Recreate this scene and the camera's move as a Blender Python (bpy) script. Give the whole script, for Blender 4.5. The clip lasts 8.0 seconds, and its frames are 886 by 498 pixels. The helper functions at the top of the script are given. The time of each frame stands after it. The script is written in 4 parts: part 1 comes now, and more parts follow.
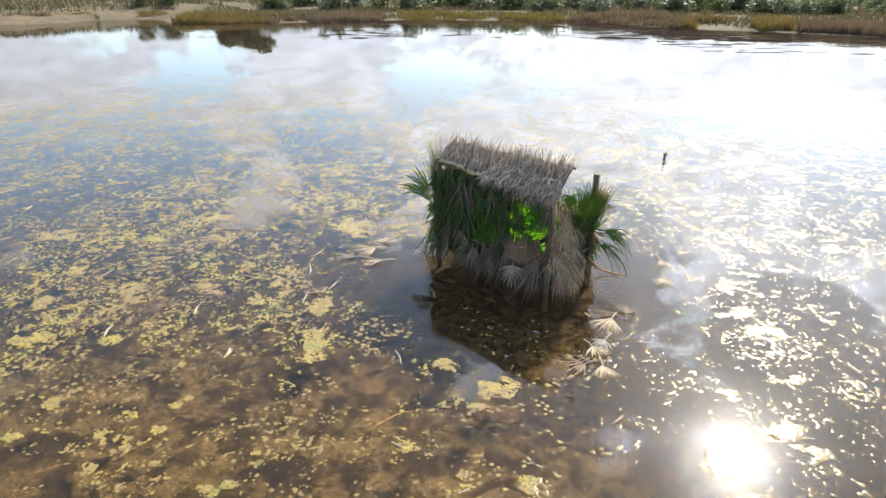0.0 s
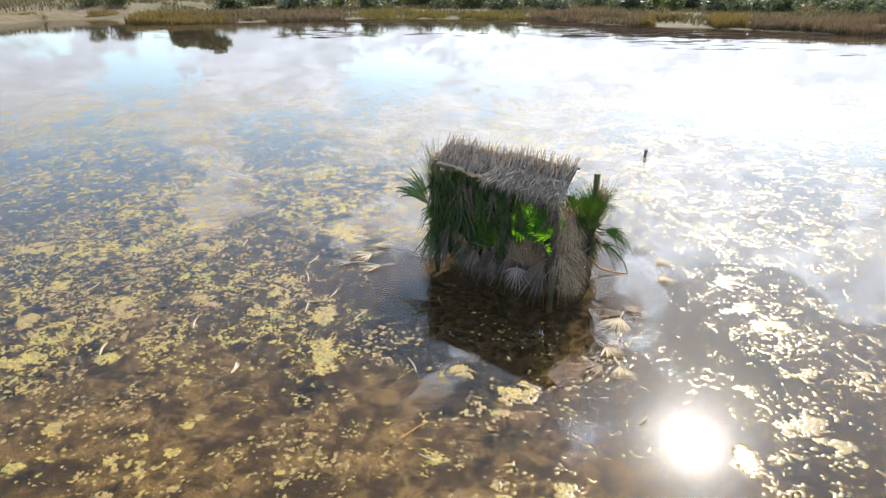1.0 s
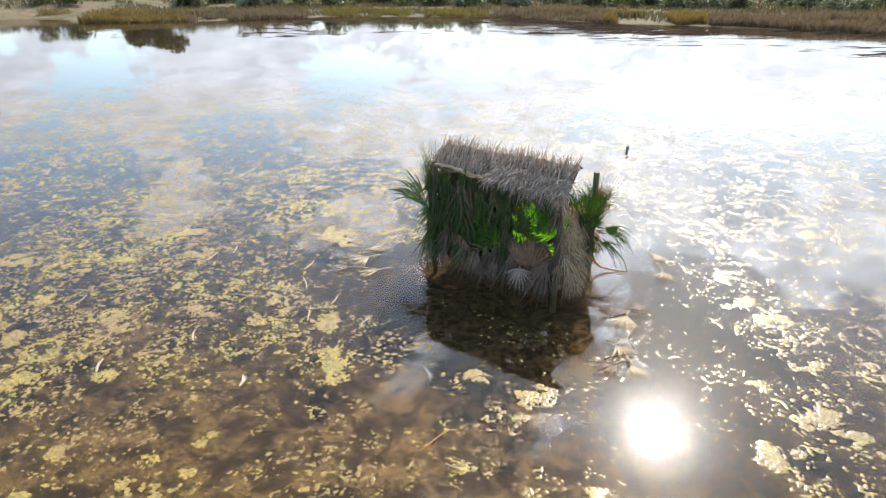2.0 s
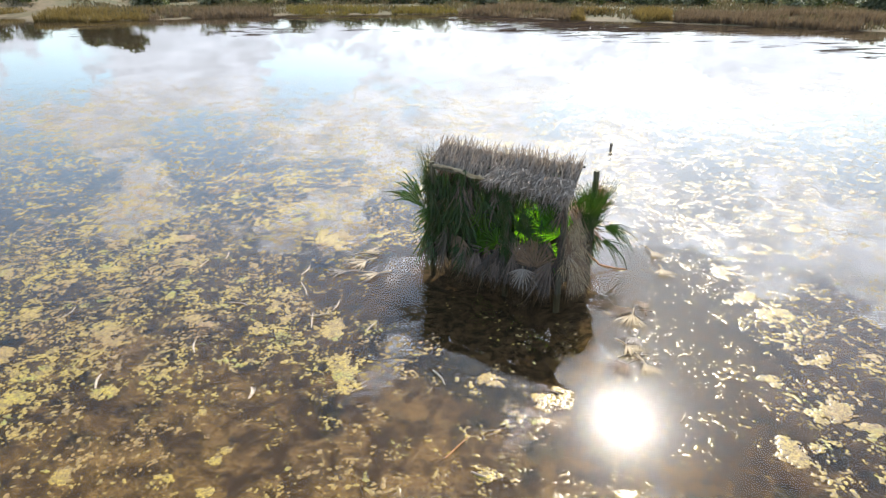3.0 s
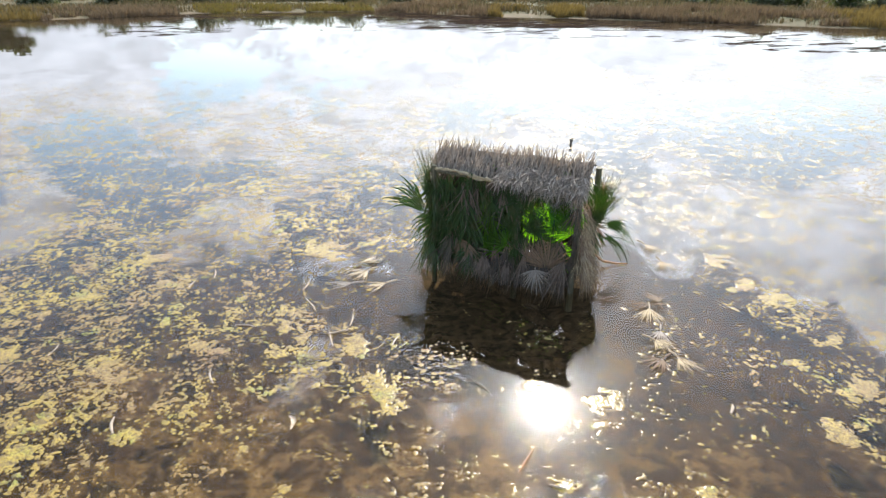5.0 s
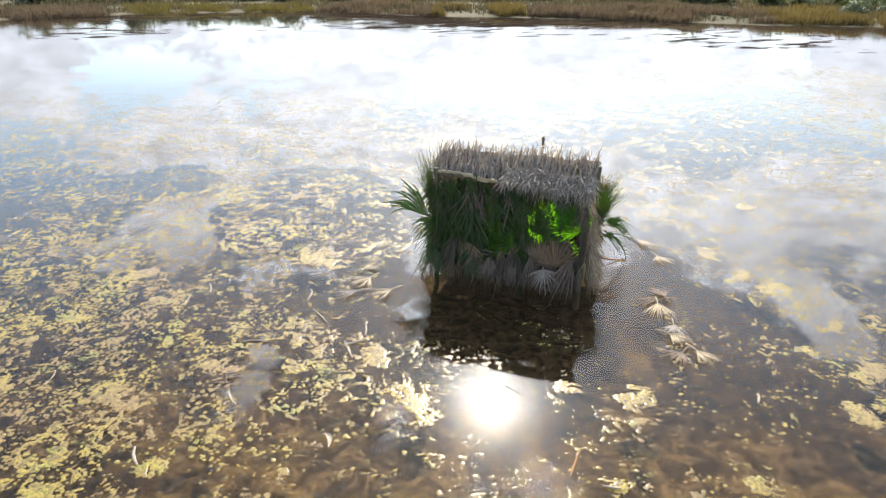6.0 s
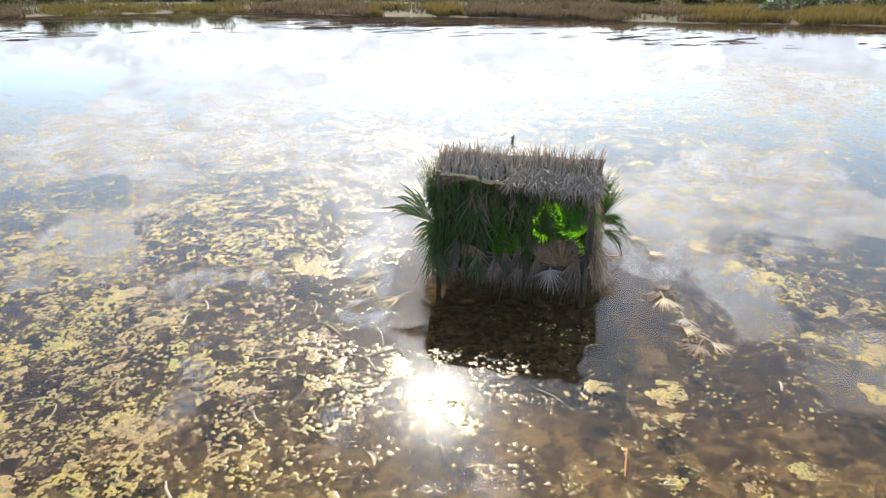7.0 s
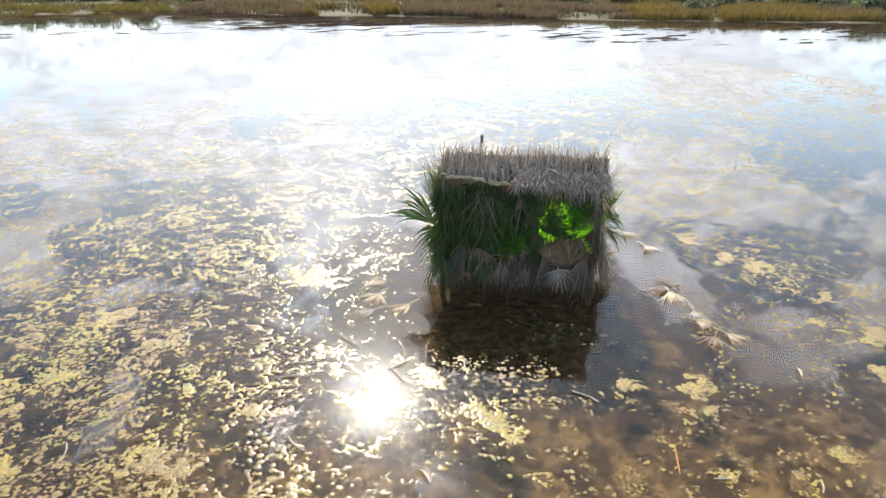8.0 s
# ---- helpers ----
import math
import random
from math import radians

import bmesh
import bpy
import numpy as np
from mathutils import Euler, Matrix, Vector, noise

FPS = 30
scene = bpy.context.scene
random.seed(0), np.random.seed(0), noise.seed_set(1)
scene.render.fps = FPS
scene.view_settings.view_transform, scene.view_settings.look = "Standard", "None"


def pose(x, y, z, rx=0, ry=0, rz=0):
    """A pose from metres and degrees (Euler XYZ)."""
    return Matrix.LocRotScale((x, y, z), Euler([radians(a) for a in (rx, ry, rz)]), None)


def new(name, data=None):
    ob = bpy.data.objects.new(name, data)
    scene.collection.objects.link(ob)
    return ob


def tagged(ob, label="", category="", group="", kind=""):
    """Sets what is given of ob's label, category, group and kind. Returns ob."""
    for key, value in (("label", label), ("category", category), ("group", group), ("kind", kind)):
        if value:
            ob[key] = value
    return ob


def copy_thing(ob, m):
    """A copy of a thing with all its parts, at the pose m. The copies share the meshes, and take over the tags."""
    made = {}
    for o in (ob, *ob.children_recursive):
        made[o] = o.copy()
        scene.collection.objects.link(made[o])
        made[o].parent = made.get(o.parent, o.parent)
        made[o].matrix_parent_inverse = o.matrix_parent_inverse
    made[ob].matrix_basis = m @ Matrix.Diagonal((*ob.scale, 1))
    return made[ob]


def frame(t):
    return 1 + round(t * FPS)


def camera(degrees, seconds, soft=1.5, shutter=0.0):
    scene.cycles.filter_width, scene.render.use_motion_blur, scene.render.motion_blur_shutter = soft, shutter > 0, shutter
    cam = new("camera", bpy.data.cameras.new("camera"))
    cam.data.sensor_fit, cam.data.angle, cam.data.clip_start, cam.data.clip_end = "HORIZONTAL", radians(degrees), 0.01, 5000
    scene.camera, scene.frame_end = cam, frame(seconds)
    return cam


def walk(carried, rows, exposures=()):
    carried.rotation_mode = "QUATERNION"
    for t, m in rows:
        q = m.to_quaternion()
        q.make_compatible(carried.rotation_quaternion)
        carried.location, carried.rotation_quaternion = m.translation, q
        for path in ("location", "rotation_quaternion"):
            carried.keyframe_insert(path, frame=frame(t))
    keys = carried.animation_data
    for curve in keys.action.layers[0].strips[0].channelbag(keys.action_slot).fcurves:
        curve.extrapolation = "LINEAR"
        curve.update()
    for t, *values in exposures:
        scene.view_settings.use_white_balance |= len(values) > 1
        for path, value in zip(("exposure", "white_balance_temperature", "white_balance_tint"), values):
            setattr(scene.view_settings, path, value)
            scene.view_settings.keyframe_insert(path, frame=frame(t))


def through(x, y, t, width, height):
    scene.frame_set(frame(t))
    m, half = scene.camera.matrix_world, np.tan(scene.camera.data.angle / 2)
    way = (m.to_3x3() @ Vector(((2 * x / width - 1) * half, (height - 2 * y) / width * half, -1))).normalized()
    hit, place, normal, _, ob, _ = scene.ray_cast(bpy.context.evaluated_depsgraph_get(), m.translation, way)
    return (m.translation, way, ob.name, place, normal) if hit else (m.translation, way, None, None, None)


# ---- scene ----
# a drone orbits the hide, level and at constant height: seconds, x, y, z, yaw, pitch, roll
cam = camera(70.1, 8.0)
PATH = [
    (0.0, 0.053, 0.933, 4.769, 6.62, -23.54, 0.07),
    (0.5, -0.287, 0.990, 4.776, 4.78, -23.58, 0.06),
    (1.0, -0.633, 1.056, 4.782, 2.84, -23.66, 0.06),
    (1.5, -0.954, 1.128, 4.788, 1.00, -23.76, 0.07),
    (2.0, -1.244, 1.206, 4.793, -0.69, -23.86, 0.09),
    (2.5, -1.516, 1.289, 4.798, -2.29, -23.97, 0.11),
    (3.0, -1.791, 1.379, 4.802, -3.88, -24.06, 0.14),
    (3.5, -2.089, 1.480, 4.806, -5.59, -24.14, 0.18),
    (4.0, -2.426, 1.594, 4.808, -7.51, -24.21, 0.23),
    (4.5, -2.811, 1.729, 4.809, -9.70, -24.25, 0.28),
    (5.0, -3.243, 1.888, 4.809, -12.20, -24.28, 0.34),
    (5.5, -3.712, 2.077, 4.807, -14.96, -24.29, 0.40),
    (6.0, -4.201, 2.301, 4.804, -17.94, -24.29, 0.48),
    (6.5, -4.692, 2.564, 4.800, -21.05, -24.28, 0.56),
    (7.0, -5.168, 2.865, 4.794, -24.21, -24.27, 0.65),
    (7.5, -5.628, 3.204, 4.786, -27.39, -24.27, 0.74),
    (8.0, -6.088, 3.576, 4.776, -30.64, -24.29, 0.84),
]
walk(cam, [(t, pose(x, y, z, 90 + pitch, 0, yaw) @ pose(0, 0, 0, 0, 0, roll)) for t, x, y, z, yaw, pitch, roll in PATH])

# ---- light ----
SUN_AZ, SUN_EL = 23.7, 37.8  # degrees, clockwise from +y, and above the horizon


def toward(az, el):
    a, e = radians(az), radians(el)
    return Vector((math.sin(a) * math.cos(e), math.cos(a) * math.cos(e), math.sin(e)))


sun_data = bpy.data.lights.new("sun", "SUN")
sun_data.energy, sun_data.angle, sun_data.color = 3.2, radians(0.55), (1.0, 0.94, 0.85)
sun = new("sun", sun_data)
sun.rotation_mode = "QUATERNION"
sun.rotation_quaternion = (-toward(SUN_AZ, SUN_EL)).to_track_quat("-Z", "Y")
sun.location = (0, 0, 30)
scene.view_settings.exposure = 1.42


class Nodes:
    """A short hand for node trees."""

    def __init__(self, tree):
        self.tree = tree
        tree.nodes.clear()

    def add(self, kind, **values):
        node = self.tree.nodes.new(kind)
        for key, value in values.items():
            if key == "operation":
                node.operation = value
            elif key == "blend":
                node.data_type, node.blend_type = "RGBA", value
            elif key == "interpolation":
                node.interpolation_type = value
        return node

    def set(self, socket, value):
        if isinstance(value, bpy.types.NodeSocket):
            self.tree.links.new(value, socket)
        elif value is not None:
            socket.default_value = value

    def math(self, op, a, b=None, c=None, clamp=False):
        n = self.add("ShaderNodeMath", operation=op)
        n.use_clamp = clamp
        for s, v in zip(n.inputs, (a, b, c)):
            self.set(s, v)
        return n.outputs[0]

    def vec(self, op, a, b=None, scale=None):
        n = self.add("ShaderNodeVectorMath", operation=op)
        self.set(n.inputs[0], a)
        if b is not None:
            self.set(n.inputs[1], b)
        if scale is not None:
            self.set(n.inputs["Scale"], scale)
        return n.outputs["Value"] if op in ("DOT_PRODUCT", "LENGTH", "DISTANCE") else n.outputs["Vector"]

    def noise(self, where, scale, detail=4, rough=0.55, distortion=0.0, color=False):
        n = self.add("ShaderNodeTexNoise")
        self.set(n.inputs["Vector"], where)
        n.inputs["Scale"].default_value, n.inputs["Detail"].default_value = scale, detail
        n.inputs["Roughness"].default_value, n.inputs["Distortion"].default_value = rough, distortion
        return n.outputs["Color" if color else "Fac"]

    def ramp(self, value, lo, hi, a=0.0, b=1.0, smooth=True):
        n = self.add("ShaderNodeMapRange", interpolation="SMOOTHSTEP" if smooth else "LINEAR")
        self.set(n.inputs[0], value)
        for i, v in zip((1, 2, 3, 4), (lo, hi, a, b)):
            self.set(n.inputs[i], v)
        return n.outputs[0]

    def mix(self, fac, a, b, blend="MIX"):
        n = self.add("ShaderNodeMix", blend=blend)
        self.set(n.inputs[0], fac)
        self.set(n.inputs[6], (*a, 1) if isinstance(a, tuple) else a)
        self.set(n.inputs[7], (*b, 1) if isinstance(b, tuple) else b)
        return n.outputs[2]

    def bump(self, height, strength, distance, normal=None):
        n = self.add("ShaderNodeBump")
        self.set(n.inputs["Height"], height)
        n.inputs["Strength"].default_value, n.inputs["Distance"].default_value = strength, distance
        if normal is not None:
            self.set(n.inputs["Normal"], normal)
        return n.outputs["Normal"]


def make_sky():
    """Blue sky with broken cloud, bright round the sun. Each cloud and each gap: azimuth, elevation, radius in degrees."""
    world = bpy.data.worlds.new("sky")
    world.use_nodes = True
    scene.world = world
    n = Nodes(world.node_tree)
    sky = n.add("ShaderNodeTexSky")
    sky.sky_type, sky.sun_disc = "NISHITA", False
    sky.sun_elevation, sky.sun_rotation = radians(SUN_EL), radians(SUN_AZ)
    ray = n.vec("NORMALIZE", n.add("ShaderNodeTexCoord").outputs["Generated"])
    clouds = [(-45.9, 29.9, 2.6), (-38.9, 6.8, 3.1), (-33.7, 8, 2.6), (-24.9, 20, 1.9), (-24.3, 15.3, 3.1), (-24, 9.9, 3.6), (-21.6, 18.3, 1.4), (-17.1, 6.6, 4.1),
              (-15.7, 16.1, 1.6), (-13.4, 9.4, 2.3), (-11.1, 20.4, 1.6), (-10.2, 23.5, 1.8), (-8.3, 14.4, 1.6), (-5.8, 22.5, 1.9), (-5.4, 19.6, 2.1),
              (-4.4, 13.8, 3.6), (-3.3, 36.4, 2.1), (-0.5, 33.5, 1.4), (-0.2, 17.9, 2.1), (1, 31.1, 1.5), (1.2, 21.8, 1.8), (5.3, 14, 3.1), (9, 13, 3.6),
              (9.1, 10.5, 3.1), (10, 38.7, 2.8), (11, 15.5, 2.6)]
    clouds += [(12, 36.8, 2.6), (15.9, 30.1, 2.1), (18.1, 25.9, 2.3), (18.5, 13.9, 3.1), (20.5, 18.9, 4.6), (20.9, 16, 2.6), (26.8, 29.6, 2.1), (27.9, 20.8, 4.1),
              (31.1, 24.2, 3.1), (31.3, 8, 4.1), (33.8, 14.6, 3.1), (39.2, 19.4, 3.6), (43.8, 22.5, 2.6), (45.8, 18.1, 3.1), (46.7, 15.3, 3.1), (50.3, 24.2, 1.5),
              (52.4, 6.9, 4.1), (52.5, 26.3, 1.9), (54.2, 16.8, 3.6), (58.7, 31.3, 1.9), (58.9, 18, 2.6), (63.7, 28.5, 2.6), (68.3, 23.5, 2.1)]
    gaps = [(-37.5, 16.4, 3.6), (-33.3, 28.9, 7.7), (-29.3, 14.7, 3.1), (-27.3, 7.5, 3.1), (-24.5, 40, 6.7), (-22.8, 23.6, 3.6), (-18.2, 14.1, 2.6),
              (-17.3, 30.4, 6.7), (-13.6, 18.2, 2.6), (-13.2, 27.4, 2.6), (-8.2, 8.9, 2.6), (-6.2, 17, 1.8), (-3.2, 29.1, 2.1), (-1.3, 21.3, 1.8), (0.8, 40.2, 2.6),
              (1.8, 21, 2.8), (4.2, 35.6, 2.1), (4.2, 29.7, 2.6), (4.4, 39.1, 2.6), (5.3, 19.4, 2.6), (7.1, 34.3, 3.1)]
    gaps += [(9.6, 18.7, 2.1), (11.7, 29.2, 3.1), (12.2, 23.8, 2.1), (12.9, 40.9, 3.1), (13.1, 12.6, 2.2), (14, 34.8, 2.3), (15.4, 12.1, 2.6), (19.9, 10.8, 1.8),
              (24.1, 26.2, 3.1), (24.5, 10.1, 3.1), (26.1, 13.8, 2.6), (27.1, 18, 3.1), (28.6, 23.9, 1.8), (28.9, 32.9, 3.1), (29.5, 27.3, 3.1), (35.4, 11.7, 3.6),
              (39.2, 33.4, 6.2), (39.3, 25.9, 2.6), (41.3, 37.7, 4.6), (41.5, 12.7, 4.1), (50.1, 30.6, 2.6), (55.9, 37.1, 6.2), (61.7, 12.1, 3.1), (62.1, 22.4, 2.8)]
    flatter = n.vec("NORMALIZE", n.vec("MULTIPLY", ray, (1.0, 1.0, 1.7)))
    coarse = n.vec("SCALE", n.vec("SUBTRACT", n.noise(flatter, 6.0, 3, 0.6, color=True), (0.5, 0.5, 0.5)), scale=0.06)
    ragged = n.vec("SCALE", n.vec("SUBTRACT", n.noise(flatter, 16.0, 6, 0.65, color=True), (0.5, 0.5, 0.5)), scale=0.07)
    bent = n.vec("NORMALIZE", n.vec("ADD", flatter, n.vec("ADD", coarse, ragged)))
    total = 0.0
    for group, sign in ((clouds, 1.0), (gaps, -1.3)):
        for az, el, r in group:
            way = toward(az, el)
            near = n.vec("DOT_PRODUCT", bent, tuple(Vector((way.x, way.y, 1.7 * way.z)).normalized()))
            total = n.math("ADD", total, n.ramp(near, math.cos(radians(1.9 * r)), 1.0, 0.0, 1.2 * sign))
    z = n.add("ShaderNodeSeparateXYZ")
    n.set(z.inputs[0], ray)
    height = n.math("MAXIMUM", z.outputs["Z"], 0.0)
    flat = n.vec("DIVIDE", ray, None)
    deep = n.add("ShaderNodeCombineXYZ")
    for i in range(3):
        n.set(deep.inputs[i], n.math("ADD", height, 0.25))
    n.set(flat.node.inputs[1], deep.outputs[0])
    puffs = n.noise(flatter, 11.0, 10, 0.66, 0.5)
    wisps = n.noise(n.vec("ADD", flatter, n.vec("SCALE", n.noise(flatter, 12.0, 4, 0.6, color=True), scale=0.08)), 34.0, 8, 0.68, 0.4)
    fill = n.ramp(height, 0.08, 0.22, 0.40, 0.14)
    body = n.math("ADD", n.math("MULTIPLY_ADD", puffs, 3.6, -1.80), n.math("MULTIPLY_ADD", wisps, 3.0, -1.5))
    amount = n.math("ADD", n.math("ADD", n.math("MULTIPLY", total, 0.58), body), fill)
    cover = n.ramp(amount, 0.0, 0.62)
    near_sun = n.math("ARCCOSINE", n.vec("DOT_PRODUCT", ray, tuple(toward(SUN_AZ, SUN_EL))))
    wide = n.math("POWER", 2.718, n.math("MULTIPLY", near_sun, -1.35))
    tight = n.math("POWER", 2.718, n.math("MULTIPLY", near_sun, -34.0))
    close = n.math("POWER", 2.718, n.math("MULTIPLY", near_sun, -5.0))
    glow = n.math("MULTIPLY_ADD", wide, 3.7, n.math("MULTIPLY", close, 6.5))
    limit = n.math("MULTIPLY", n.math("POWER", 2.718, n.math("MULTIPLY", height, 7.2)), 0.53)
    glow = n.math("DIVIDE", n.math("MULTIPLY", glow, limit), n.math("ADD", glow, limit))
    shade = n.ramp(n.noise(flat, 8.0, 10, 0.66, 0.5), 0.28, 0.72, n.ramp(height, 0.1, 0.35, 0.85, 0.60), 1.22)
    blue = n.add("ShaderNodeBackground")
    n.set(blue.inputs[0], sky.outputs[0])
    blue.inputs[1].default_value = 0.10
    cloud = n.add("ShaderNodeBackground")
    cloud.inputs[0].default_value = (0.90, 0.97, 1.10, 1)
    n.set(cloud.inputs[1], n.math("MULTIPLY", glow, shade))
    both = n.add("ShaderNodeMixShader")
    n.set(both.inputs[0], cover)
    n.set(both.inputs[1], blue.outputs[0])
    n.set(both.inputs[2], cloud.outputs[0])
    haze = n.add("ShaderNodeBackground")
    haze.inputs[0].default_value = (1.0, 0.96, 0.9, 1)
    n.set(haze.inputs[1], n.math("MULTIPLY", tight, 55.0))
    veil = n.add("ShaderNodeBackground")
    veil.inputs[0].default_value = (0.30, 0.66, 1.0, 1)
    n.set(veil.inputs[1], n.math("MULTIPLY", n.math("MULTIPLY", wide, n.ramp(height, 0.10, 0.45, 0.62, 0.55)), n.math("SUBTRACT", 1.0, cover)))
    soft = n.add("ShaderNodeAddShader")
    n.set(soft.inputs[0], haze.outputs[0])
    n.set(soft.inputs[1], veil.outputs[0])
    lit = n.add("ShaderNodeAddShader")
    n.set(lit.inputs[0], both.outputs[0])
    n.set(lit.inputs[1], soft.outputs[0])
    n.set(n.add("ShaderNodeOutputWorld").inputs[0], lit.outputs[0])


make_sky()


# ---- materials ----
def material(name, build):
    m = bpy.data.materials.new(name)
    m.use_nodes = True
    n = Nodes(m.node_tree)
    where = n.add("ShaderNodeNewGeometry").outputs["Position"]
    shader = build(n, where)
    n.set(n.add("ShaderNodeOutputMaterial").inputs[0], shader)
    return m


def surface(n, color, rough, normal=None, specular=0.5):
    s = n.add("ShaderNodeBsdfPrincipled")
    n.set(s.inputs["Base Color"], (*color, 1) if isinstance(color, tuple) else color)
    n.set(s.inputs["Roughness"], rough)
    s.inputs["Specular IOR Level"].default_value = specular
    if normal is not None:
        n.set(s.inputs["Normal"], normal)
    return s.outputs[0]


def water_look(n, where):
    wind = n.add("ShaderNodeAttribute")
    wind.attribute_name = "breeze"
    breeze = n.math("MULTIPLY", wind.outputs["Fac"], n.ramp(n.noise(n.vec("MULTIPLY", where, (0.05, 0.16, 1.0)), 1.0, 4, 0.6), 0.30, 0.55, 0.3, 1.0))
    calm = n.math("ADD", n.noise(where, 1.3, 1, 0.4), n.math("MULTIPLY", n.noise(where, 0.35, 1, 0.5), 3.0))
    waves = n.noise(n.vec("MULTIPLY", where, (1.0, 2.0, 1.0)), 2.4, 4, 0.6)
    normal = n.bump(n.math("ADD", calm, n.math("MULTIPLY", n.math("MULTIPLY", waves, breeze), 2.5)), 0.10, 0.012)
    clear = n.add("ShaderNodeBsdfTransparent")
    clear.inputs[0].default_value = (0.87, 0.82, 0.71, 1)
    gloss = n.add("ShaderNodeBsdfGlossy")
    n.set(gloss.inputs["Roughness"], n.math("MULTIPLY_ADD", breeze, 0.006, 0.004))
    n.set(gloss.inputs["Normal"], normal)
    slant = n.add("ShaderNodeLayerWeight")
    slant.inputs["Blend"].default_value = 0.5
    n.set(slant.inputs["Normal"], normal)
    mirror = n.math("MULTIPLY_ADD", n.math("POWER", slant.outputs["Facing"], 5.0), 0.98, 0.02)
    both = n.add("ShaderNodeMixShader")
    n.set(both.inputs[0], mirror)
    n.set(both.inputs[1], clear.outputs[0])
    n.set(both.inputs[2], gloss.outputs[0])
    return both.outputs[0]


def ground_look(n, where):
    """Algae-covered mud under water, sand on the bank, dry grass behind it."""
    swirl = n.vec("ADD", where, n.vec("SCALE", n.noise(where, 3.0, 3, 0.6, color=True), scale=0.35))
    big = n.noise(where, 0.5, 5, 0.62, 0.8)
    mid = n.noise(swirl, 2.6, 8, 0.72, 0.4)
    fine = n.noise(n.vec("MULTIPLY", swirl, (1.0, 1.9, 1.0)), 17.0, 7, 0.76, 2.2)
    tuft = n.noise(swirl, 6.0, 8, 0.74, 0.5)
    gold = n.mix(n.ramp(mid, 0.40, 0.62), (0.036, 0.025, 0.011), (0.225, 0.152, 0.058))
    gold = n.mix(n.ramp(fine, 0.44, 0.57), n.mix(0.85, gold, (0.034, 0.019, 0.006)), gold)
    murk = n.mix(n.ramp(tuft, 0.40, 0.62), (0.018, 0.013, 0.008), (0.085, 0.056, 0.031))
    murk = n.mix(n.ramp(fine, 0.38, 0.60), n.mix(0.6, murk, (0.022, 0.016, 0.009)), murk)
    # weed cover, with shade and sunlight near the hide painted into it
    weed = n.add("ShaderNodeAttribute")
    weed.attribute_name = "weed"
    patch = n.math("MULTIPLY_ADD", tuft, 0.35, n.math("MULTIPLY_ADD", big, 0.65, n.math("MULTIPLY_ADD", weed.outputs["Fac"], 0.30, -0.17)))
    bed = n.mix(n.ramp(patch, 0.42, 0.58), murk, gold)
    grass = n.mix(n.ramp(n.noise(where, 0.25, 6, 0.65), 0.35, 0.65), (0.07, 0.07, 0.032), (0.15, 0.115, 0.07))
    grass = n.mix(n.ramp(n.noise(where, 3.0, 4, 0.7), 0.3, 0.7), n.mix(0.5, grass, (0.045, 0.042, 0.02)), grass)
    sand = n.mix(n.ramp(n.noise(where, 1.2, 5, 0.7), 0.3, 0.7), (0.12, 0.078, 0.05), (0.25, 0.17, 0.11))
    bare = n.add("ShaderNodeAttribute")
    bare.attribute_name = "bare"
    land = n.mix(bare.outputs["Fac"], grass, sand)
    z = n.add("ShaderNodeSeparateXYZ")
    n.set(z.inputs[0], where)
    color = n.mix(n.ramp(z.outputs["Z"], -0.06, 0.06), bed, land)
    normal = n.bump(n.math("ADD", tuft, n.math("MULTIPLY", fine, 0.3)), 0.6, 0.015)
    return surface(n, color, 0.95, normal, 0.1)


def algae_look(n, where):
    tone = n.noise(where, 0.8, 4, 0.6)
    spot = n.noise(where, 9.0, 5, 0.65)
    clot = n.noise(where, 26.0, 4, 0.7)
    fine = n.noise(where, 70.0, 4, 0.7)
    color = n.mix(n.ramp(tone, 0.38, 0.60), (0.23, 0.135, 0.035), (0.31, 0.215, 0.02))
    color = n.mix(n.ramp(n.noise(where, 1.9, 3, 0.6), 0.54, 0.70), color, (0.20, 0.20, 0.022))
    color = n.mix(n.ramp(n.noise(where, 1.1, 4, 0.6), 0.56, 0.70, 0.0, 0.8), color, (0.24, 0.13, 0.06))
    color = n.mix(n.ramp(spot, 0.47, 0.63, 0.0, 0.8), color, (0.10, 0.058, 0.02))
    color = n.mix(n.ramp(clot, 0.40, 0.56, 0.75, 0.0), color, (0.085, 0.052, 0.018))
    color = n.mix(n.ramp(fine, 0.52, 0.66, 0.0, 0.55), color, (0.44, 0.35, 0.06))
    normal = n.bump(n.math("ADD", clot, n.math("MULTIPLY", fine, 0.6)), 1.0, 0.02)
    s = n.add("ShaderNodeBsdfPrincipled")
    n.set(s.inputs["Base Color"], color)
    n.set(s.inputs["Normal"], normal)
    s.inputs["Roughness"].default_value, s.inputs["Specular IOR Level"].default_value = 0.55, 0.25
    s.inputs["Coat Weight"].default_value, s.inputs["Coat Roughness"].default_value, s.inputs["Coat IOR"].default_value = 0.42, 0.24, 1.36
    return s.outputs[0]


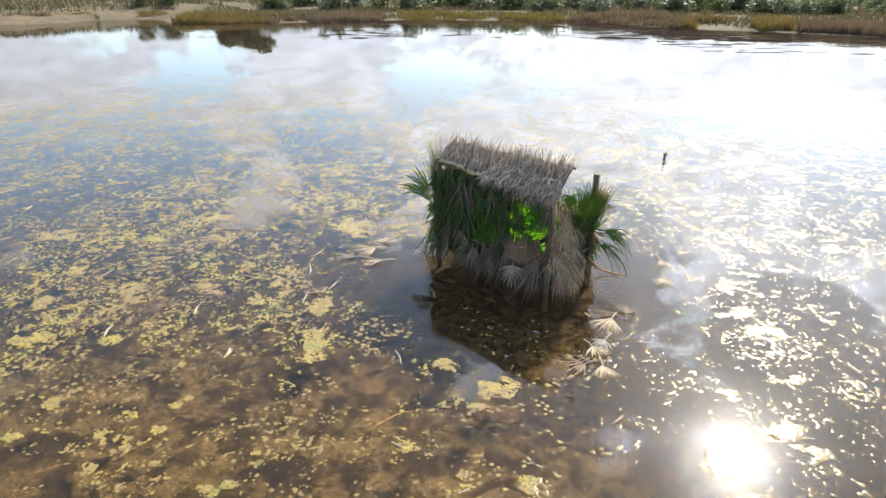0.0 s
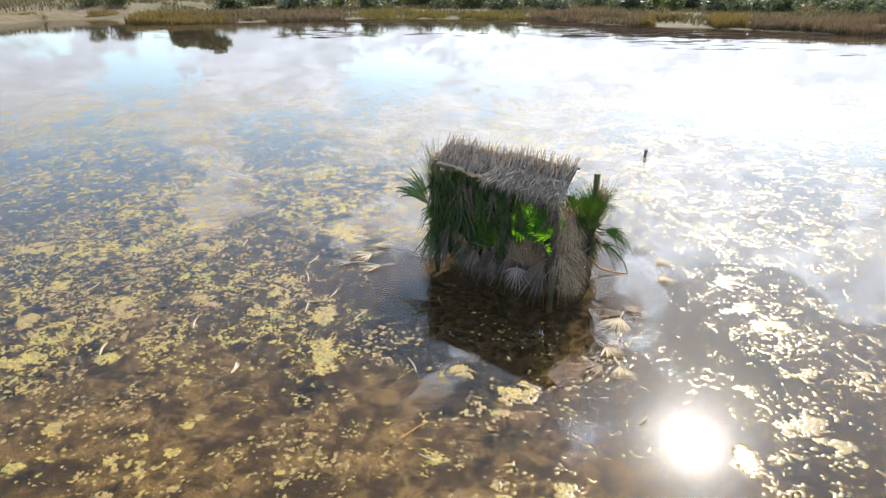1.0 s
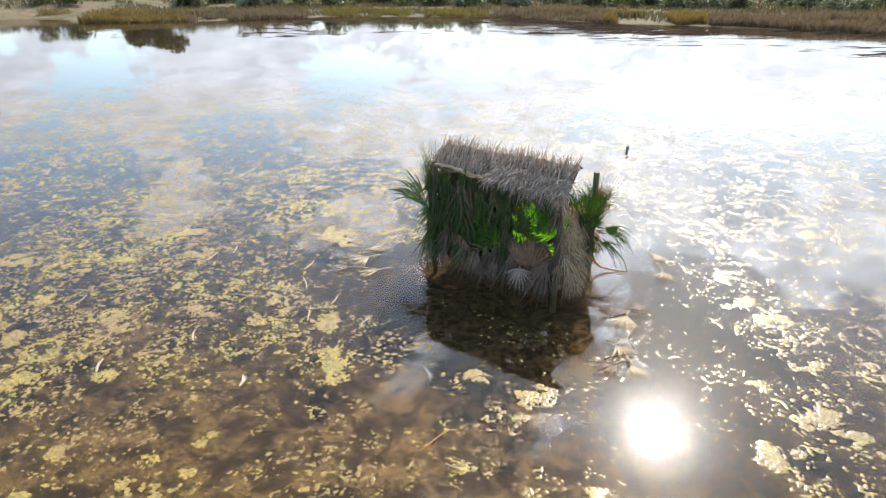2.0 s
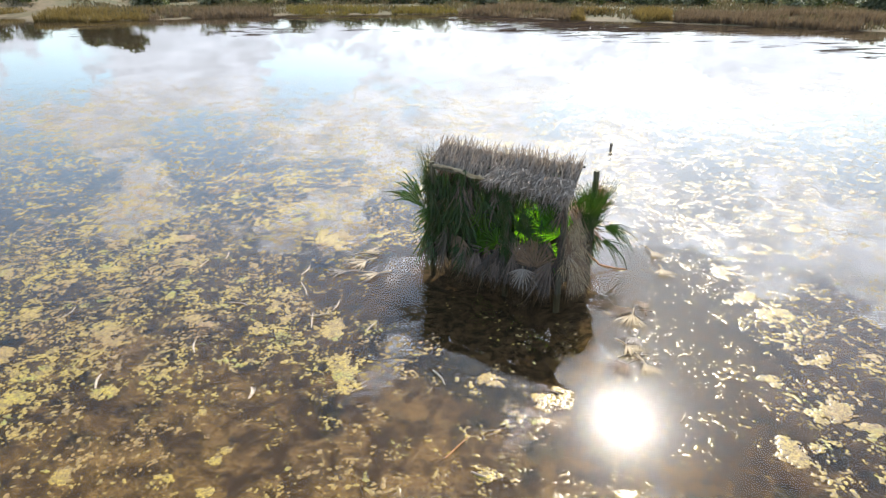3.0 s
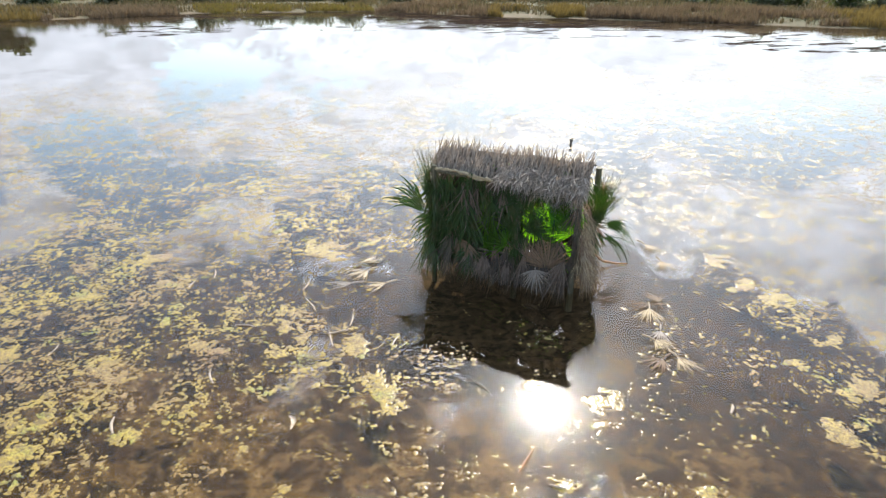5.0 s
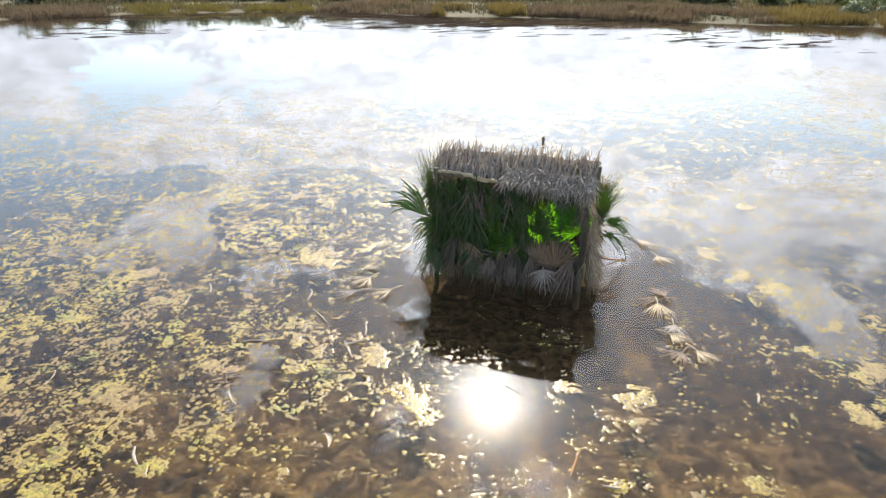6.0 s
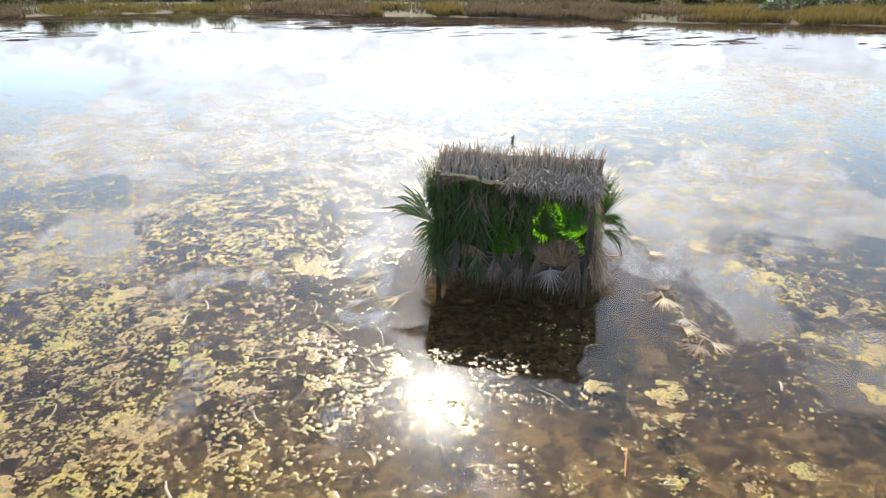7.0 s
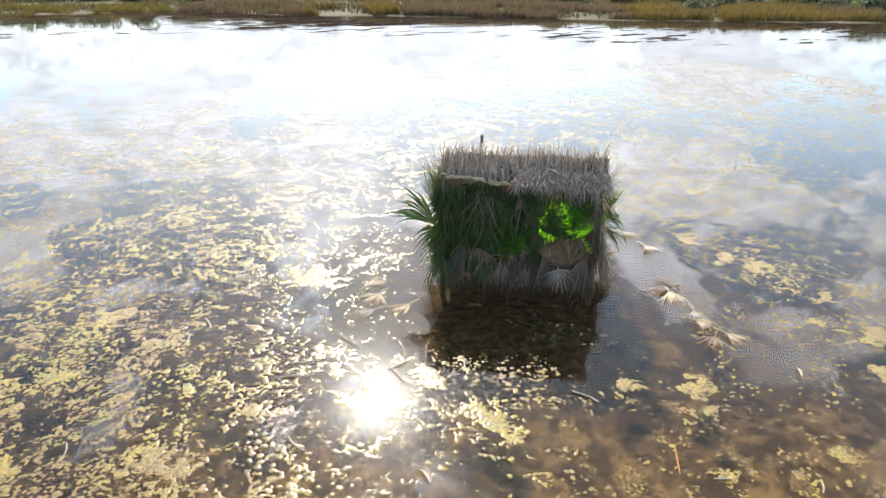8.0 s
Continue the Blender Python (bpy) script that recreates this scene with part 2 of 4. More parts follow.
def leaf_look(dark, light, dry, rough, through, tint=(1.9, 2.0, 0.9)):
    def build(n, where):
        pick = n.add("ShaderNodeNewGeometry").outputs["Random Per Island"]
        who = n.add("ShaderNodeObjectInfo").outputs["Random"]
        color = n.mix(pick, dark, light)
        color = n.mix(n.ramp(n.math("ADD", n.noise(where, 5.0, 4, 0.6), n.math("MULTIPLY_ADD", who, 0.3, -0.15)), 0.52, 0.75, 0.0, 0.8), color, dry)
        streak = n.noise(n.vec("MULTIPLY", where, (40.0, 40.0, 9.0)), 1.0, 3, 0.6)
        color = n.mix(n.ramp(streak, 0.3, 0.7, 0.35, 0.0), color, (0.02, 0.018, 0.01))
        face = surface(n, color, rough, n.bump(streak, 0.5, 0.004), 0.4)
        glow = n.add("ShaderNodeBsdfTranslucent")
        n.set(glow.inputs[0], n.mix(1.0, color, tint, "MULTIPLY"))
        both = n.add("ShaderNodeMixShader")
        both.inputs[0].default_value = through
        n.set(both.inputs[1], face)
        n.set(both.inputs[2], glow.outputs[0])
        return both.outputs[0]
    return build


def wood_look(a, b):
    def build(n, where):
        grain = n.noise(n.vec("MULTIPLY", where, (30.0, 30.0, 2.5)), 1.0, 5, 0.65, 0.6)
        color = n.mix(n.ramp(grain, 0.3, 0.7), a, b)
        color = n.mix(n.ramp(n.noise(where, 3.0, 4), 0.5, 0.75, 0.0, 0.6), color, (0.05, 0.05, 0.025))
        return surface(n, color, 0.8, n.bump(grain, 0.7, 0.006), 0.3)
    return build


# near-black for weed and for reed reflections painted as patches
DARK_STREAKS = material("dark weed and reed reflections", lambda n, where: surface(n, n.mix(n.ramp(n.noise(where, 1.5, 5, 0.7), 0.35, 0.65), (0.012, 0.009, 0.007), (0.04, 0.028, 0.021)), 1.0, None, 0.0))
WATER = material("water", water_look)
GROUND = material("ground", ground_look)
ALGAE = material("algae", algae_look)
GREEN = material("green palm", leaf_look((0.014, 0.036, 0.008), (0.05, 0.10, 0.017), (0.09, 0.085, 0.032), 0.34, 0.17, (1.7, 2.2, 0.5)))
LIME = material("young palm", leaf_look((0.06, 0.13, 0.012), (0.10, 0.20, 0.02), (0.09, 0.15, 0.02), 0.4, 0.65, (2.0, 2.6, 0.4)))
DULL = material("dull dead palm", leaf_look((0.15, 0.105, 0.08), (0.29, 0.215, 0.165), (0.24, 0.19, 0.15), 0.75, 0.22, (1.1, 1.0, 0.9)))
GREY = material("weathered palm", leaf_look((0.20, 0.16, 0.13), (0.64, 0.55, 0.46), (0.40, 0.32, 0.24), 0.7, 0.35, (1.2, 1.1, 0.98)))
DEAD_FROND = material("dark dead palm", leaf_look((0.05, 0.04, 0.03), (0.14, 0.11, 0.085), (0.10, 0.09, 0.05), 0.8, 0.15, (1.1, 1.0, 0.9)))
BROWN = material("dried palm", leaf_look((0.16, 0.10, 0.06), (0.34, 0.235, 0.15), (0.30, 0.25, 0.19), 0.7, 0.25, (1.3, 1.1, 0.9)))
STRAW = material("straw palm", leaf_look((0.42, 0.30, 0.16), (0.66, 0.52, 0.32), (0.5, 0.42, 0.3), 0.65, 0.2, (1.2, 1.1, 0.9)))
REED = material("reeds", leaf_look((0.13, 0.095, 0.03), (0.27, 0.195, 0.07), (0.15, 0.16, 0.03), 0.8, 0.3, (1.2, 1.1, 0.7)))
RED_REED = material("red reeds", leaf_look((0.115, 0.082, 0.05), (0.225, 0.165, 0.105), (0.14, 0.12, 0.055), 0.8, 0.3, (1.2, 1.1, 0.9)))
# dark colour standing in for shade: blocking sheets and layer below the thatch
DARK_SHEET = material("dark sheet for shade", wood_look((0.035, 0.028, 0.018), (0.11, 0.08, 0.05)))
SCRUB = material("scrub", leaf_look((0.075, 0.065, 0.035), (0.20, 0.15, 0.09), (0.12, 0.125, 0.05), 0.8, 0.25, (1.2, 1.1, 0.8)))
BUSH = material("bush leaves", leaf_look((0.06, 0.075, 0.035), (0.21, 0.215, 0.125), (0.36, 0.35, 0.27), 0.6, 0.3, (1.3, 1.4, 0.9)))
TREE = material("tree leaves", leaf_look((0.03, 0.045, 0.015), (0.08, 0.10, 0.03), (0.10, 0.09, 0.04), 0.6, 0.25))
POST = material("post wood", wood_look((0.07, 0.065, 0.04), (0.20, 0.17, 0.11)))
BARK = material("bark", wood_look((0.08, 0.06, 0.04), (0.2, 0.16, 0.12)))
DRIFT = material("bleached wood", wood_look((0.24, 0.18, 0.12), (0.46, 0.38, 0.28)))
RUST = material("red wood", wood_look((0.22, 0.09, 0.03), (0.45, 0.22, 0.09)))


# ---- mesh helpers ----
def mesh(name, verts, faces, mat, smooth=False):
    me = bpy.data.meshes.new(name)
    me.from_pydata([tuple(v) for v in verts], [], [tuple(f) for f in faces])
    me.materials.append(mat)
    if smooth:
        me.polygons.foreach_set("use_smooth", [True] * len(me.polygons))
    me.update()
    return me


def part(name, data, parent, label=""):
    ob = new(name, data)
    ob.parent = parent
    if label:
        tagged(ob, label)
    return ob


def anchor(name, m):
    ob = new(name)
    ob.empty_display_size = 0.2
    ob.matrix_world = m
    return ob


def tube(points, radii, sides=7, rnd=None, rough=0.0):
    """A tapering round rod along points, closed at its ends."""
    verts, faces = [], []
    points = [Vector(p) for p in points]
    for i, (p, r) in enumerate(zip(points, radii)):
        d = (points[min(i + 1, len(points) - 1)] - points[max(i - 1, 0)]).normalized()
        a = d.cross(Vector((0.31, 0.21, 0.93)) if abs(d.z) < 0.9 else Vector((1, 0, 0))).normalized()
        b = d.cross(a)
        for k in range(sides):
            q = 2 * math.pi * k / sides
            rr = r * (1 + (rnd.uniform(-rough, rough) if rnd else 0))
            verts.append(p + (a * math.cos(q) + b * math.sin(q)) * rr)
    for i in range(len(points) - 1):
        for k in range(sides):
            j = (k + 1) % sides
            faces.append((i * sides + k, i * sides + j, (i + 1) * sides + j, (i + 1) * sides + k))
    faces.append(tuple(range(sides - 1, -1, -1)))
    faces.append(tuple((len(points) - 1) * sides + k for k in range(sides)))
    return verts, faces


def blade(verts, faces, points, widths, side, fold, root=None):
    """One folded leaf blade along points; side: across it, fold: the way its middle rib is pushed; root: a vertex that it grows from."""
    start = len(verts)
    if root is not None:
        faces += [(root, start + 1, start), (root, start + 2, start + 1)]
    for p, w in zip(points, widths):
        verts += [p - side * w * 0.5, p + fold * w * 0.22, p + side * w * 0.5]
    for i in range(len(points) - 1):
        a = start + 3 * i
        faces += [(a, a + 1, a + 4, a + 3), (a + 1, a + 2, a + 5, a + 4)]


def fan(base, way, face, size, stem, count, spread, droop, rnd, mat, fused=0.42, curl=0.12):
    """A fan-palm frond: a stem from base along way, then leaflets that spread in the plane square to face and sag."""
    way = Vector(way).normalized()
    face = (Vector(face) - way * Vector(face).dot(way)).normalized()
    side = way.cross(face)
    base = Vector(base)
    hub = base + way * stem + Vector((0, 0, -0.1 * stem * droop))
    verts, faces = tube([base, base.lerp(hub, 0.5) + face * 0.01, hub], [0.013, 0.010, 0.008], 5)
    faces.pop()
    verts.append(hub + way * 0.01)
    root = len(verts) - 1
    faces += [(10 + k, 10 + (k + 1) % 5, root) for k in range(5)]
    step = 2 * radians(spread) / max(count - 1, 1)
    for i in range(count):
        a = -radians(spread) + step * i + rnd.uniform(-0.25, 0.25) * step
        d = way * math.cos(a) + side * math.sin(a)
        across = side * math.cos(a) - way * math.sin(a)
        long = size * (0.72 + 0.28 * math.cos(a)) * rnd.uniform(0.85, 1.08)
        bend, twist = droop * rnd.uniform(0.6, 1.4), rnd.uniform(-curl, curl)
        pts, wid = [], []
        for k in range(6):
            s = k / 5
            r = long * (0.04 + 0.96 * s)
            sag = max(0.0, s - fused * 0.6) ** 1.8
            pts.append(hub + d * r * (1 - 0.25 * bend * sag) + face * long * (twist * s * s + 0.02 * rnd.uniform(-1, 1)) + across * long * 0.5 * twist * s * s
                       + Vector((0, 0, -long * bend * sag)))
            open_w = 2.0 * r * math.tan(step / 2) * 1.08
            wid.append(min(open_w, 2.0 * long * fused * math.tan(step / 2)) * (1.0 if s < fused else max(0.06, 1 - ((s - fused) / (1 - fused)) ** 1.4)))
        blade(verts, faces, pts, wid, across, face * (1 if i % 2 else -1), root)
    return mesh("frond", verts, faces, mat)


# ---- fields for water plants and ground ----
def lattice(ix, iy, seed):
    h = (ix.astype(np.int64) * 374761393 + iy.astype(np.int64) * 668265263 + seed * 974711) & 0xFFFFFFFF
    h = ((h ^ (h >> 13)) * 1274126177) & 0xFFFFFFFF
    return ((h ^ (h >> 16)) & 0xFFFF) / 65535.0


def smooth_noise(x, y, seed):
    ix, iy = np.floor(x), np.floor(y)
    fx, fy = x - ix, y - iy
    fx, fy = fx * fx * (3 - 2 * fx), fy * fy * (3 - 2 * fy)
    a, b = lattice(ix, iy, seed), lattice(ix + 1, iy, seed)
    c, d = lattice(ix, iy + 1, seed), lattice(ix + 1, iy + 1, seed)
    return (a + (b - a) * fx) * (1 - fy) + (c + (d - c) * fx) * fy


def cloudy(x, y, size, octaves, seed):
    total, weight, amp = 0.0, 0.0, 1.0
    for k in range(octaves):
        total = total + amp * smooth_noise(x / size * 2 ** k + 17.3 * k, y / size * 2 ** k - 9.1 * k, seed + k)
        weight, amp = weight + amp, amp * 0.55
    return total / weight


def lumps(x, y, size, seed):
    """High in the middle of scattered round lumps."""
    gx, gy = x / size, y / size
    ix, iy = np.floor(gx), np.floor(gy)
    best = np.full(np.shape(x), 9.0)
    for dx in (-1, 0, 1):
        for dy in (-1, 0, 1):
            cx, cy = ix + dx, iy + dy
            px, py = cx + lattice(cx, cy, seed), cy + lattice(cx, cy, seed + 5)
            best = np.minimum(best, (gx - px) ** 2 + (gy - py) ** 2)
    return 1.0 - np.sqrt(best)




def patches(field, x0, y0, step, thick, name, mat=None):
    """The parts of a grid where field > 0, as one mesh with clean curved outlines and rounded rims."""
    ny, nx = field.shape
    inside = field > 0
    ids, verts, faces = {}, [], []
    code = inside[:-1, :-1] * 1 + inside[:-1, 1:] * 2 + inside[1:, 1:] * 4 + inside[1:, :-1] * 8
    corner = ((0, 0), (0, 1), (1, 1), (1, 0))

    def vertex(i, j):
        key = (i, j)
        if key not in ids:
            ids[key] = len(verts)
            f = field[i, j]
            verts.append((x0 + j * step, y0 + i * step, 0.0015 + thick * min(1.0, f * 2.0)))
        return ids[key]

    def crossing(i, j, k, l):
        key = (i, j, k, l) if (i, j) < (k, l) else (k, l, i, j)
        if key not in ids:
            ids[key] = len(verts)
            f, g = field[i, j], field[k, l]
            s = f / (f - g)
            verts.append((x0 + (j + (l - j) * s) * step, y0 + (i + (k - i) * s) * step, 0.0008))
        return ids[key]

    for i, j in zip(*np.nonzero(code)):
        ring = []
        for q in range(4):
            a, b = corner[q], corner[(q + 1) % 4]
            ai, aj, bi, bj = i + a[0], j + a[1], i + b[0], j + b[1]
            if inside[ai, aj]:
                ring.append(vertex(ai, aj))
            if inside[ai, aj] != inside[bi, bj]:
                ring.append(crossing(ai, aj, bi, bj))
        faces.append(ring)
    return mesh(name, verts, faces, mat or ALGAE, True)


# ---- ground, lake and far shore ----
SHORE = [(-48, 65), (-46.5, 70.5), (-41, 75), (-36, 67.5), (-25, 68.5), (-14, 75), (5, 77), (15, 66.5), (23, 63.5), (30, 59), (41, 51),
         (55, 43.5), (66, 38.5), (90, 28), (100, 0), (80, -45), (0, -65), (-80, -45), (-95, 5), (-72, 48)]


def shore_distance(x, y):
    """Metres to the waterline: positive on land."""
    best, odd = np.full(np.shape(x), 1e9), np.zeros(np.shape(x), bool)
    for (ax, ay), (bx, by) in zip(SHORE, SHORE[1:] + SHORE[:1]):
        t = np.clip(((x - ax) * (bx - ax) + (y - ay) * (by - ay)) / ((bx - ax) ** 2 + (by - ay) ** 2), 0, 1)
        best = np.minimum(best, np.hypot(x - ax - t * (bx - ax), y - ay - t * (by - ay)))
        odd ^= ((ay > y) != (by > y)) & (x < (bx - ax) * (y - ay) / (by - ay + 1e-9) + ax)
    return np.where(odd, -best, best)


def ground_height(x, y):
    d = shore_distance(x, y) + 2.2 * (cloudy(x, y, 9.0, 3, 3) - 0.5)
    land = 0.35 * np.clip(d / 5.0, -1, 1) + 0.25 * np.clip(d / 60.0, 0, 1)
    bank = np.clip((-34 - x) / 8, 0, 1) * np.clip((y - 30) / 20, 0, 1)
    land = land + 0.9 * bank * np.clip(d / 4.0, 0, 1)
    rough = 0.10 * (cloudy(x, y, 1.6, 2, 11) - 0.5)
    return np.where(d < 0, np.minimum(land, -0.0) * 1.0 + rough, land + 0.3 * rough)


def spaced(lo, hi, near_lo, near_hi, fine):
    """Grid lines: even and close in the near part, wider and wider beyond it."""
    mid = list(np.arange(near_lo, near_hi, fine))
    left, right, gap = [near_lo], [near_hi], fine
    while right[-1] < hi or left[-1] > lo:
        gap *= 1.07
        right.append(right[-1] + gap)
        left.append(left[-1] - gap)
    return np.array(left[:0:-1] + mid + right)


def make_ground():
    xs, ys = spaced(-2500, 2500, -9, 7, 0.14), spaced(-2500, 2500, 4, 16, 0.14)
    gx, gy = np.meshgrid(xs, ys)
    gz = ground_height(gx, gy)
    nx = len(xs)
    verts = np.stack([gx, gy, gz], -1).reshape(-1, 3)
    i, j = np.meshgrid(np.arange(len(ys) - 1), np.arange(nx - 1), indexing="ij")
    a = (i * nx + j).ravel()
    ob = new("ground", mesh("ground", verts.tolist(), np.stack([a, a + 1, a + nx + 1, a + nx], -1).tolist(), GROUND, True))
    d = shore_distance(gx, gy)
    bare = np.clip((-36 - gx) / 4, 0, 1) * 0.5 * np.clip(0.8 - np.abs(d - 2.5) / 2.6 + 0.8 * (cloudy(gx, gy, 6, 3, 40) - 0.5), 0, 1)
    mud = 0.8 * np.clip(1 - np.abs(d) / 2.0, 0, 1)
    layer = ob.data.attributes.new("bare", "FLOAT", "POINT")
    layer.data.foreach_set("value", np.maximum(bare, mud * 0.5).ravel().astype(np.float32))
    # gold weed cover; the hide's shade and a sunlit strip are painted in
    weed = np.exp(-((gx + 3.4) / 3.4) ** 2 - ((gy - 6.4) / 2.6) ** 2) + 0.75 * np.exp(-((gx - 0.6) / 2.2) ** 2 - ((gy - 5.8) / 1.5) ** 2) + 0.9 * np.exp(-((gx - 0.9) / 0.9) ** 2 - ((gy - 9.2) / 1.0) ** 2) + 0.7 * np.exp(-((gx + 6.0) / 4.0) ** 2 - ((gy - 8.6) / 2.6) ** 2) - 0.6 * np.exp(-((gx + 0.3) / 2.2) ** 2 - ((gy - 10.0) / 1.6) ** 2)
    layer = ob.data.attributes.new("weed", "FLOAT", "POINT")
    layer.data.foreach_set("value", np.clip(weed, -0.6, 1).ravel().astype(np.float32))
    tagged(ob, "brown algae-covered lake bed rising to grassy sandy banks", "ground", kind="structure")


def make_water():
    xs, ys = np.arange(-100, 106, 2.0), np.arange(-70, 92, 2.0)
    gx, gy = np.meshgrid(xs, ys)
    nx = len(xs)
    i, j = np.meshgrid(np.arange(len(ys) - 1), np.arange(nx - 1), indexing="ij")
    a = (i * nx + j).ravel()
    verts = np.stack([gx, gy, 0 * gx], -1).reshape(-1, 3)
    ob = new("water", mesh("water", verts.tolist(), np.stack([a, a + 1, a + nx + 1, a + nx], -1).tolist(), WATER, True))
    layer = ob.data.attributes.new("breeze", "FLOAT", "POINT")
    layer.data.foreach_set("value", np.clip(1.0 + shore_distance(gx, gy) / 26.0, 0, 1).ravel().astype(np.float32))
    tagged(ob, "still shallow clear lake water mirroring a cloudy sky", "water", kind="structure")


make_ground()
make_water()

# ---- floating algae ----
# single mats: x, y, half width, half depth
NEAR_MATS = [(-3.77, 5.52, 0.17, 0.22), (-3.61, 5.78, 0.12, 0.09), (-3.85, 6.26, 0.12, 0.12), (-4.25, 6.48, 0.09, 0.11), (-4.42, 6.19, 0.12, 0.29),
             (-4.09, 5.99, 0.09, 0.07), (-4.22, 5.63, 0.07, 0.09), (-2.87, 5.48, 0.14, 0.08), (-2.66, 5.59, 0.1, 0.07), (-3.77, 6.9, 0.07, 0.07),
             (-3.85, 6.75, 0.07, 0.07), (-3.19, 6.21, 0.06, 0.09), (-5.4, 5.98, 0.13, 0.09), (-5.34, 6.63, 0.13, 0.19), (-0.73, 8.06, 0.22, 0.21),
             (0.0, 7.55, 0.32, 0.24), (-0.24, 7.12, 0.12, 0.09), (-0.94, 6.34, 0.17, 0.13), (-0.31, 6.01, 0.08, 0.08), (0.36, 5.96, 0.15, 0.15),
             (-1.83, 8.02, 0.15, 0.1)]
MID_MATS = [(-2.62, 8.26, 0.32, 0.47), (-2.8, 9.4, 0.26, 0.35), (-3.38, 9.62, 0.2, 0.31), (-3.84, 9.97, 0.28, 0.3), (-3.85, 9.28, 0.22, 0.22),
            (-4.46, 11.06, 0.18, 0.22), (-4.58, 11.66, 0.22, 0.24), (-4.92, 10.5, 0.28, 0.27), (-4.85, 9.8, 0.27, 0.32), (-7.39, 11.8, 0.37, 0.34),
            (-6.84, 11.6, 0.2, 0.17), (-6.05, 9.35, 0.28, 0.42), (-7.5, 10.12, 0.26, 0.31), (-8.74, 11.5, 0.42, 0.45), (-7.28, 9.06, 0.3, 0.5),
            (-6.7, 7.93, 0.42, 0.4), (-5.55, 8.1, 0.22, 0.24), (-4.79, 8.16, 0.13, 0.13), (-3.03, 12.74, 0.5, 0.6), (-2.29, 12.85, 0.4, 0.22)]
RIGHT_MATS = [(3.33, 7.1, 0.22, 0.3), (2.34, 6.49, 0.2, 0.24), (3.75, 8.17, 0.3, 0.22), (3.56, 8.5, 0.17, 0.13), (3.8, 9.4, 0.3, 0.26),
              (3.5, 9.9, 0.32, 0.28), (4.49, 8.16, 0.1, 0.14), (3.01, 7.08, 0.17, 0.16), (3.43, 6.77, 0.34, 0.32), (2.71, 6.51, 0.15, 0.14),
              (2.76, 7.77, 0.17, 0.13), (3.71, 10.81, 0.42, 0.36), (6.07, 12.63, 0.5, 0.38), (-6.19, 12.95, 0.5, 0.28), (-5.76, 11.83, 0.3, 0.16),
              (-5.52, 10.63, 0.16, 0.19), (-7.36, 11.08, 0.24, 0.21), (-6.16, 10.77, 0.24, 0.14)]
MATS = NEAR_MATS + MID_MATS + RIGHT_MATS
HIDE_X, HIDE_Y, HIDE_TURN = -1.26, 11.72, -37.6


def mat_shape(x, y, cx, cy, rx, ry):
    q = ((x - cx) / rx) ** 2 + ((y - cy) / ry) ** 2
    ragged = 3.0 * (cloudy(x, y, 0.20, 5, 51) - 0.5) + 1.1 * (lumps(x, y, 0.043, 61) - 0.60)
    return np.exp(-0.62 * q) - 0.47 + ragged * np.clip(1.3 - 0.2 * q, 0, 1)


def largest(f):
    """Keeps the largest connected patch of f > 0."""
    left, best = set(zip(*(c.tolist() for c in np.nonzero(f > 0)))), []
    while left:
        start = left.pop()
        piece, queue = [start], [start]
        while queue:
            i, j = queue.pop()
            for near in ((i + 1, j), (i - 1, j), (i, j + 1), (i, j - 1)):
                if near in left:
                    left.remove(near)
                    piece.append(near)
                    queue.append(near)
        if len(piece) > len(best):
            best = piece
    out = np.minimum(f, -0.02)
    for i, j in best:
        out[i, j] = f[i, j]
    return out


def make_mats():
    for cx, cy, rx, ry in MATS:
        rx, ry = 0.58 * rx, 0.58 * ry
        step = 0.012 if cy < 9 else 0.016
        x, y = np.meshgrid(np.arange(cx - 1.9 * rx, cx + 1.9 * rx, step), np.arange(cy - 1.9 * ry, cy + 1.9 * ry, step))
        f = mat_shape(x, y, cx, cy, rx, ry)
        f[0], f[-1], f[:, 0], f[:, -1] = -0.1, -0.1, -0.1, -0.1
        f = largest(f)
        ob = new("algae_mat", patches(f, cx - 1.9 * rx, cy - 1.9 * ry, step, 0.004, "algae_mat"))
        tagged(ob, "lumpy yellow-green algae mat floating on the lake", "algae", group="floating algae mats")


